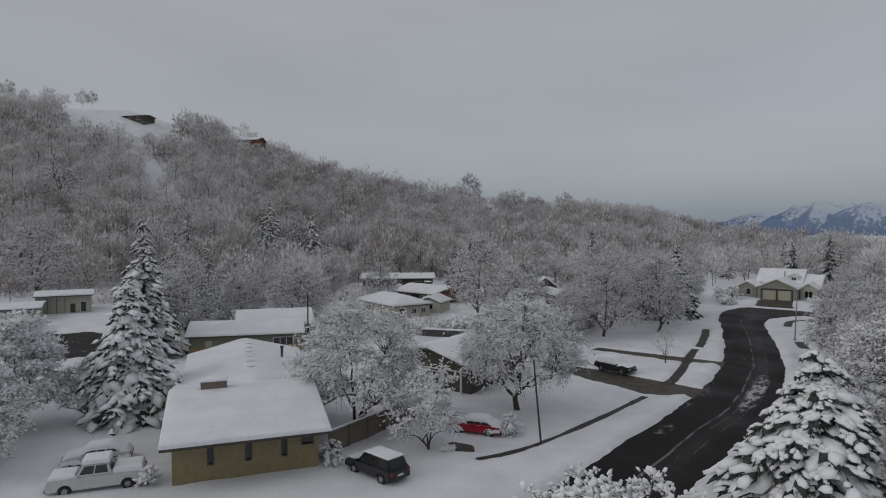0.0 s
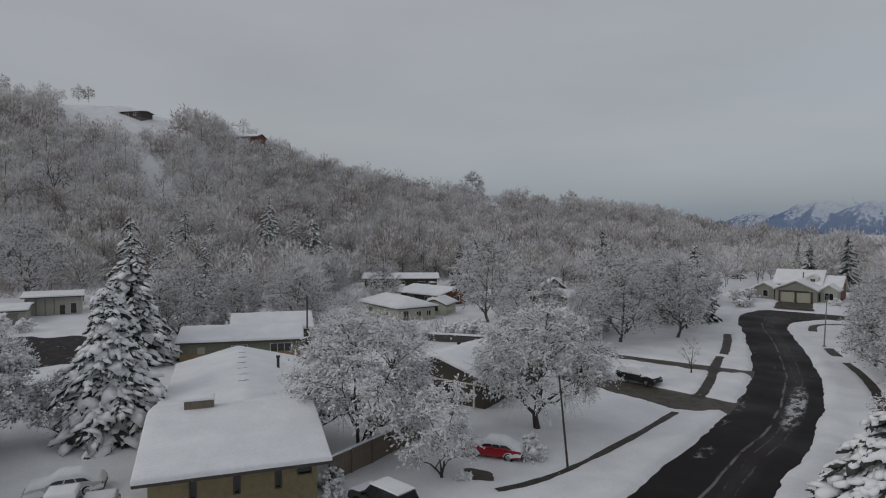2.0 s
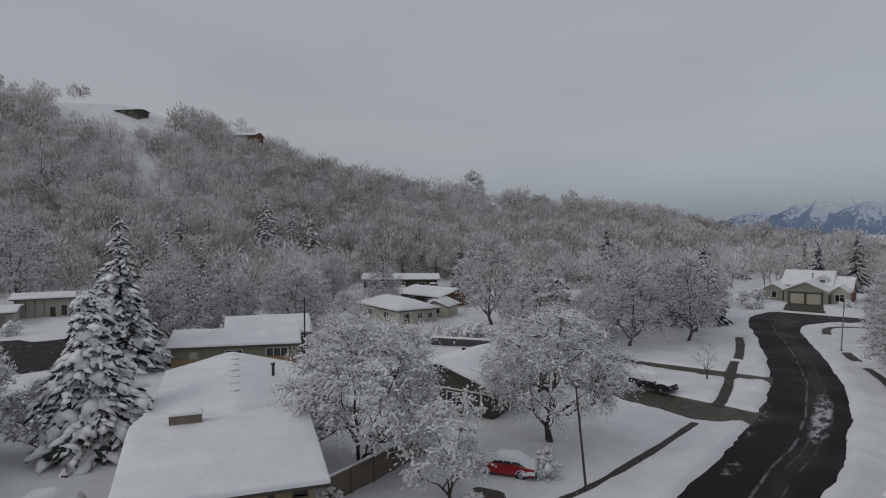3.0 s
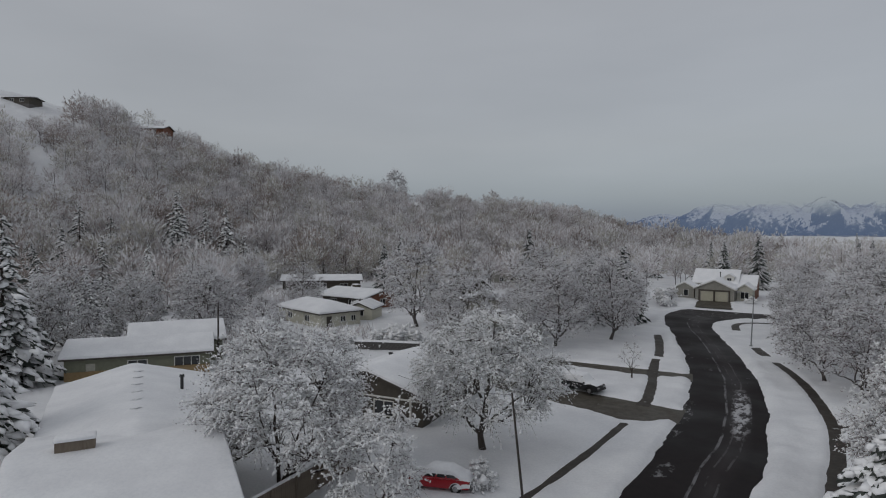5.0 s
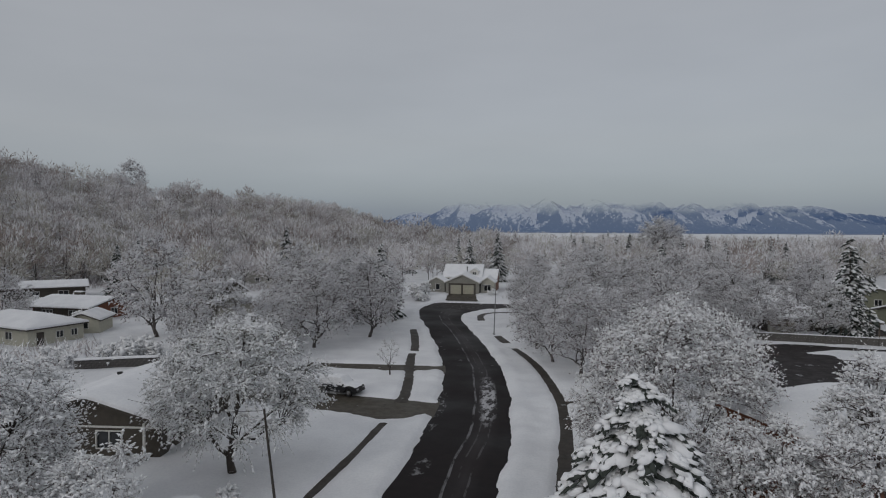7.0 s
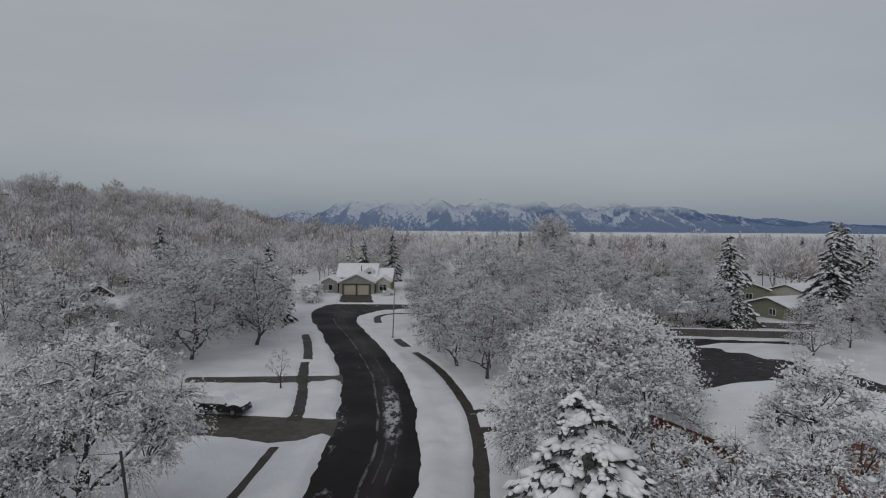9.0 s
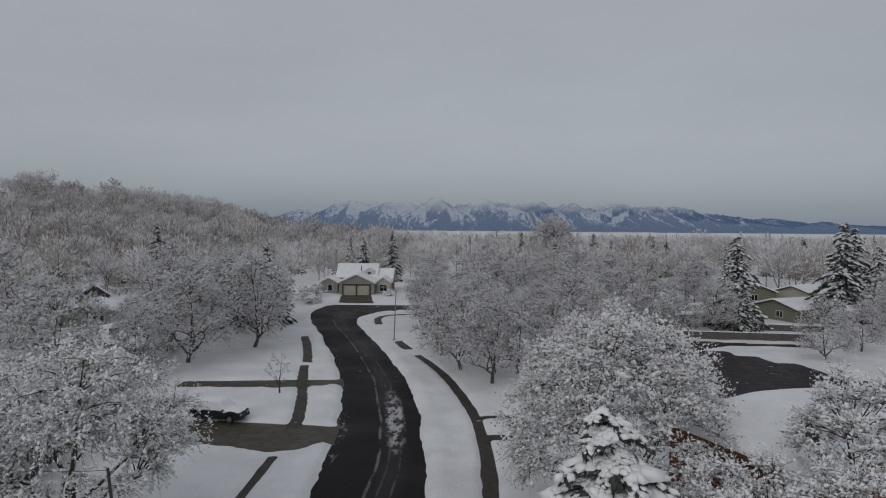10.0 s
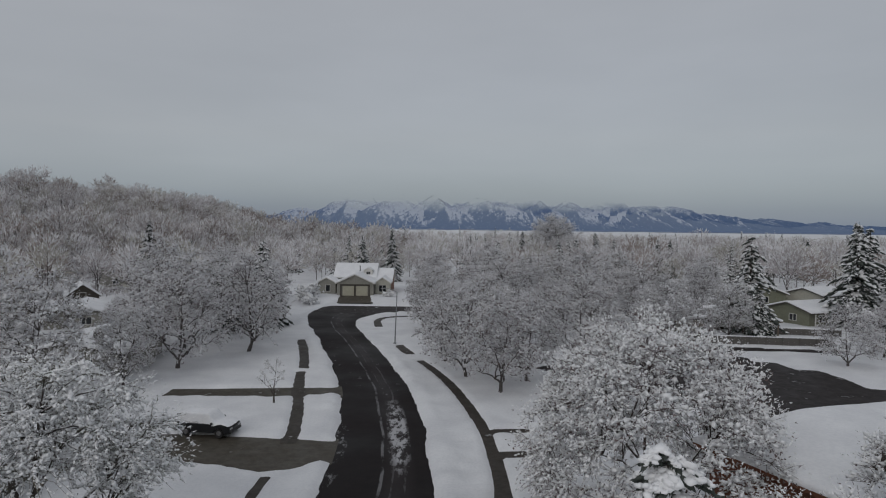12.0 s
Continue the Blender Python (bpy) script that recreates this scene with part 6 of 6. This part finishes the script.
for k, x, y, h in ((3, -163, 47, 25), (0, -66, 9, 10), (2, -58, 5, 9), (1, -75, 21, 8), (0, -63, 12, 9), (1, -59, 22, 7), (3, -70, 16, 9), (2, -91, 45, 11), (3, -88, 40, 10), (0, -95, 49, 11), (1, -98, 43, 10), (2, -93, 58, 10), (0, -71, 62, 8), (3, -100, 62, 11), (0, -70, 95, 15), (3, -60, 88, 9.5), (2, -45, 84, 8), (0, -43, 92, 12), (1, -47, 103, 13), (3, -40, 112, 11),
                   (2, -46, 118, 12), (0, -52, 108, 13), (0, -44, 129, 11), (2, -52, 124, 11), (1, -61, 113, 7), (3, -66, 134, 12), (0, -54, 140, 12), (2, -60, 150, 12), (1, -49, 152, 10),
                   (0, -88, 66, 10), (2, -96, 70, 11), (3, -92, 73, 9.5), (1, -105, 82, 12), (3, -112, 92, 12), (0, -100, 97, 9), (2, -120, 100, 12),
                   (1, 3, 78, 10.5), (3, -3, 88, 11), (0, 5, 96, 11), (2, -7, 101, 11), (1, 2, 108, 11.5), (3, -10, 112, 11), (0, -3, 119, 12), (2, -14, 121, 10), (1, 10, 114, 12), (3, 18, 110, 10), (0, 12, 124, 12),
                   (2, 3, 131, 12), (1, -8, 131, 12), (3, -15, 134, 12), (0, 20, 121, 11), (1, 21, 135, 12), (2, 11, 140, 12), (0, -2, 160, 12), (3, -14, 160, 13), (1, 10, 160, 13), (2, 24, 150, 12), (3, 38, 142, 12),
                   (1, 26.5, 114.5, 7.5), (2, 32.5, 116, 8.5), (0, 23, 118, 9), (0, 38.5, 97.5, 7.8), (1, 47, 103, 9), (2, 56, 108, 9), (3, 52, 92, 10), (0, 62, 116, 11), (1, 70, 126, 12), (2, 44, 152, 12), (3, 48, 162, 11)):
    mid(k, x, y, h)
mid(0, -9.5, 89.9, 9.6)
mid(0, -218, 280, 17)
mid(2, 30, 262, 21)
mid(0, 36, 268, 19)
for _x, _y, _s in ((61, 129, 1.14), (68, 136, 1.1), (38.8, 119, 0.45), (67, 128, 0.9), (-42, 122, 0.9), (-46.5, 116.5, 0.75), (20, 190, 0.85), (4, 205, 0.8), (30, 215, 0.85)):
    copy_thing(spB, put_at(_x, _y, _s, _x))
for _x, _y, _s in ((-183, 123, 1.25), (-178, 129.5, 1.0), (-172, 133, 1.1), (-105, 50, 0.7), (-112, 60, 0.6), (-122, 77, 0.75), (-117, 66, 0.5)):
    copy_thing(spA, put_at(_x, _y, _s, _y))


# ---- woods ----
def wood_proto(seed, h, w, n, frost, base_mat=0, bunches=16, limbs=6, crown0=0.25):
    """A frosted tree of the far woods: stem, rising limbs and bunches of fine twigs, rime on the upper side of each bunch."""
    rng = np.random.default_rng(seed)
    rc = w * 0.17
    C, heart = crown_spots(rng, bunches, h, w, crown0, rc, -0.6, 0.3, 0.25)
    ch = [(V, F, 3) for V, F, _ in limbs_of(bend(np.zeros((1, 3)), np.array([[rng.normal(0, 0.3), rng.normal(0, 0.3), h * 0.4]]), np.array([[0, 0, h * 0.75]]), 2), 0.009 * h, 0.03, 4)]
    pick = C[rng.permutation(bunches)[:limbs]]
    base = np.stack([0 * pick[:, 0], 0 * pick[:, 0], h * rng.uniform(0.12, 0.4, limbs)], 1)
    ch += [(V, F, 3) for V, F, _ in limbs_of(bend(base, (base + pick) / 2 + [[0, 0, 0.6]], pick, 2), 0.005 * h, 0.03, 3)]
    own = np.repeat(np.arange(bunches), n // bunches)
    k = len(own)
    off = unit(rng.normal(size=(k, 3))) * rng.uniform(0.15, 1.0, (k, 1)) ** 0.5 * rc * [[1, 1, 0.85]]
    c = C[own] + off
    way = off / rc + unit(C - heart)[own] * 0.9 + [[0, 0, 0.35]] + rng.normal(0, 0.35, (k, 3))
    rank = off[:, 2] / rc + rng.normal(0, 0.45, k)
    for m, sel in ((base_mat, rank <= np.quantile(rank, 1 - frost)), (1, rank > np.quantile(rank, 1 - frost))):
        q = int(sel.sum())
        V, F = sprays(c[sel], way[sel], rng.uniform(0.3, 0.75, q) * h / 10.5, rng.uniform(0.12, 0.24, q) * h / 10.5, rng)
        ch.append((V, F, m))
    return ch


def spruce_proto(seed, h, w, rows, per, size=1.0):
    """A far spruce: whorls of drooping dark blades with snow on top of them."""
    rng = np.random.default_rng(seed)
    V, F = tubes([[0, 0, 0]], [[0, 0, h * 0.9]], [0.014 * h], [0.02], 4)
    ch = [(V, F, 3)]
    t = np.repeat((np.arange(rows) + 0.5) / rows, per) + rng.normal(0, 0.02, rows * per)
    n = len(t)
    ph = rng.uniform(0, 2 * np.pi, n)
    R = w / 2 * np.clip(1.03 - t, 0.04, 1) ** 0.85 * rng.uniform(0.75, 1.1, n)
    out = np.stack([np.cos(ph), np.sin(ph), -0.5 + 0 * ph], 1)
    c = np.stack([0 * R, 0 * R, h * (0.05 + 0.95 * t)], 1) + out * (R * 0.55)[:, None]
    for m, up, k in ((5, 0.0, 1.0), (5, -0.2, 0.8), (1, 0.18, 0.9), (1, 0.1, 0.7)):
        sel = rng.random(n) < (0.95 if m == 1 else 0.8)
        V, F = sprays(c[sel] + [[0, 0, up * size]] + rng.normal(0, 0.12, (int(sel.sum()), 3)), out[sel] + rng.normal(0, 0.18, (int(sel.sum()), 3)), R[sel] * 0.55 * k + 0.15, (0.16 + 0.16 * R[sel]) * k * size, rng)
        ch.append((V, F, m))
    return ch


def woods(name, places, protos, label, seed):
    """Many trees too far off to count, as one mesh."""
    rng = np.random.default_rng(seed)
    tri_v, tri_f, tri_m, o = [], [], [], 0
    packed = []
    for ch in protos:
        V, F, M = join(ch)
        tris = [f if f.shape[1] == 3 else np.concatenate([f[:, [0, 1, 2]], f[:, [0, 2, 3]]]) for f in F]
        ms, at = [], 0
        for f in F:
            m = M[at : at + len(f)]
            at += len(f)
            ms.append(m if f.shape[1] == 3 else np.concatenate([m, m]))
        packed.append((V, np.concatenate(tris), np.concatenate(ms)))
    for x, y, z, s in places:
        V, F, M = packed[rng.integers(len(packed))]
        a = rng.uniform(0, 2 * np.pi)
        R = np.array([[np.cos(a), -np.sin(a), 0], [np.sin(a), np.cos(a), 0], [0, 0, 1]])
        tri_v.append((V * (s * np.array([[1, 1, rng.uniform(0.85, 1.15)]]))) @ R.T + [[x, y, z - 0.2]])
        tri_f.append(F + o)
        tri_m.append(M)
        o += len(V)
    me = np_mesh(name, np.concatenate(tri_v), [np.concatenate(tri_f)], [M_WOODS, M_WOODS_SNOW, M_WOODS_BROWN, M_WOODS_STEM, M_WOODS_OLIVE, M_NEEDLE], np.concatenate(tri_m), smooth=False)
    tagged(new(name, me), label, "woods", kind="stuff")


def scatter(seed, n, ok, x0, x1, y0, y1, apart, s0, s1):
    rng = np.random.default_rng(seed)
    cells, out = {}, []
    for _ in range(n * 14):
        x, y = rng.uniform(x0, x1), rng.uniform(y0, y1)
        if not ok(x, y):
            continue
        i, j = int(x // apart), int(y // apart)
        if any((x - a) ** 2 + (y - b) ** 2 < apart * apart for di in (-1, 0, 1) for dj in (-1, 0, 1) for a, b in cells.get((i + di, j + dj), ())):
            continue
        cells.setdefault((i, j), []).append((x, y))
        out.append((x, y, float(land(x, y)), rng.uniform(s0, s1)))
        if len(out) >= n:
            break
    return out


def rows_on_hill(step, seed):
    """Trees in uneven rows along the slope."""
    rng = np.random.default_rng(seed)
    out = []
    for s in np.arange(-334, -196, step):
        for u in np.arange(-140, 330, step):
            a, b = s + rng.uniform(-0.42, 0.42) * step, u + rng.uniform(-0.42, 0.42) * step
            x, y = 0.88 * a + 0.47 * b, -0.47 * a + 0.88 * b
            if not meadow(x, y):
                q = rng.uniform(0.75, 1.35) if s < -240 else rng.uniform(1.0, 1.75)
                if s < -318:
                    q *= 0.62
                if any((x - e - 0.82 * k) ** 2 + (y - f + 0.5 * k) ** 2 < 8**2 for e, f in CREST_HOUSES for k in (8, 14)) or (-66 < b < -4 and -304 < a < -288):
                    q *= 0.6
                out.append((x, y, float(land(x, y)), q))
    return out


def meadow(x, y):
    """The open snowy slope high on the hill, and the gully below it."""
    s, u = 0.88 * x - 0.47 * y, 0.47 * x + 0.88 * y
    if 116 < u < 140 and s < -316:
        return True
    if s < -331 and (u < -48 or u > -22):
        return False
    if -60 < u < -8 and -345 < s < -299 - 8 * abs((u + 36) / 30):
        return True
    if any((x - a - 0.82 * k) ** 2 + (y - b + 0.5 * k) ** 2 < 8**2 for a, b in CREST_HOUSES for k in (0,)):
        return True
    return abs(u + 24 - 0.5 * (s + 285)) < 3.5 and -300 < s < -250


CREST_HOUSES = [(o.location.x, o.location.y) for o in bpy.data.objects if o.parent is None and o.name.split(".")[0] == "house" and o.location.z > 12]
HOUSES = [(o.location.x, o.location.y) for o in bpy.data.objects if o.parent is None and o.name.split(".")[0] in ("house", "barn", "garden_shed", "carport")]


def in_flats(x, y):
    s, u = 0.88 * x - 0.47 * y, 0.47 * x + 0.88 * y
    if s < -200 or any((x - a) ** 2 + (y - b) ** 2 < 12**2 for a, b in HOUSES):
        return False
    # keep the ground open towards the camera, so each house shows
    if any((x - a - 0.6 * k) ** 2 + (y - b + 0.75 * k) ** 2 < 9**2 for a, b in HOUSES for k in (12, 22) if y < 150):
        return False
    # no trees in a wedge from the camera, so the low houses stay in view
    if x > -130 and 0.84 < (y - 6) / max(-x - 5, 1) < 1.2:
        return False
    if y > 178 + 0.1 * abs(x) or (x > 66 and y > 70):
        return True
    if x > -62 or inside(LANE, np.array([x]), np.array([y]))[0] < 5:
        return False
    return s < (-165 if u < 10 else -112)


PROTO = [wood_proto(70 + k, 10.5, 9.2 + 0.8 * (k % 3), 420, (0.3, 0.42, 0.22, 0.5, 0.3, 0.36, 0.15, 0.45)[k], base_mat=(0, 0, 2, 0, 4, 0, 2, 4)[k], bunches=20, crown0=0.1) for k in range(8)]
VALE = [wood_proto(80 + k, 10.5, 9.5, 420, (0.4, 0.48, 0.26, 0.15, 0.36, 0.5, 0.25, 0.3)[k], base_mat=(0, 0, 4, 2, 0, 0, 0, 4)[k], bunches=20) for k in range(8)]
FARP = [wood_proto(90 + k, 11.0, 10.5, 170, (0.26, 0.32, 0.16, 0.08, 0.28, 0.34, 0.12, 0.15)[k], (0, 0, 4, 2, 0, 0, 4, 0)[k], bunches=10, limbs=1, crown0=0.1) for k in range(8)]
VALE = VALE * 3 + [spruce_proto(102, 13.0, 7.0, 17, 10), spruce_proto(103, 11.0, 6.5, 15, 10)]
FARP = FARP * 2 + [spruce_proto(104, 12.5, 7.0, 12, 5, 1.3)]
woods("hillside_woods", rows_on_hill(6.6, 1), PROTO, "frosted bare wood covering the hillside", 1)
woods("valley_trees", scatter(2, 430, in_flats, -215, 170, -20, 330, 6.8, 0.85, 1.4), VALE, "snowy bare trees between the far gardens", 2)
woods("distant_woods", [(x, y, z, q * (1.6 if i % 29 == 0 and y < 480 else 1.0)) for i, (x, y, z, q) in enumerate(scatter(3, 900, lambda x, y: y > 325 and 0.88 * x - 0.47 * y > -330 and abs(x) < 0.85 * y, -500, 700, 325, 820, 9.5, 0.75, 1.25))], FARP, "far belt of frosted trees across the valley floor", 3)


def brush(name, n, seed, place, label, tall, mats):
    """Twiggy undergrowth: loose upright tufts over a stretch of ground."""
    rng = np.random.default_rng(seed)
    pts = []
    while len(pts) < n:
        x, y = place(rng)
        pts.append((x, y, 0.0))
    P = np.array(pts)
    P[:, 2] = land(P[:, 0], P[:, 1])
    L = rng.uniform(0.4, 1.0, n) * tall
    half = n * 6 // 10
    ch = []
    for m, sl in ((0, slice(0, half)), (1, slice(half, n))):
        k = len(P[sl])
        V, F = sprays(P[sl] + np.stack([0 * L[sl], 0 * L[sl], L[sl] * 0.55], 1), np.array([[0, 0, 1.0]]) + rng.normal(0, 0.45, (k, 3)), L[sl], L[sl] * rng.uniform(0.1, 0.2, k), rng)
        ch.append((V, F, m))
    V, F, mi = join(ch)
    tagged(new(name, np_mesh(name, V, F, mats, mi)), label, "undergrowth", kind="stuff")


def slope_spot(rng):
    while True:
        a, b = rng.uniform(-330, -198), rng.uniform(-140, 400)
        x, y = 0.88 * a + 0.47 * b, -0.47 * a + 0.88 * b
        if not meadow(x, y):
            return x, y


def garden_spot(rng):
    while True:
        x, y = rng.uniform(-190, -58), rng.uniform(20, 190)
        s, u = 0.88 * x - 0.47 * y, 0.47 * x + 0.88 * y
        if -200 < s < -96 and (s < -160 or u > 0) and not any((x - a) ** 2 + (y - b) ** 2 < 11**2 for a, b in HOUSES) and inside(LANE, np.array([x]), np.array([y]))[0] > 4 and wave(x, y, 9, 4) > -0.1:
            return x, y


brush("hillside_brush", 60000, 11, slope_spot, "frosted scrub under the hillside trees", 2.3, [M_WOODS, M_WOODS_SNOW])
brush("garden_brush", 12000, 12, garden_spot, "snowy scrub and hedges between the far gardens", 1.5, [M_WOODS, M_CLUMP])
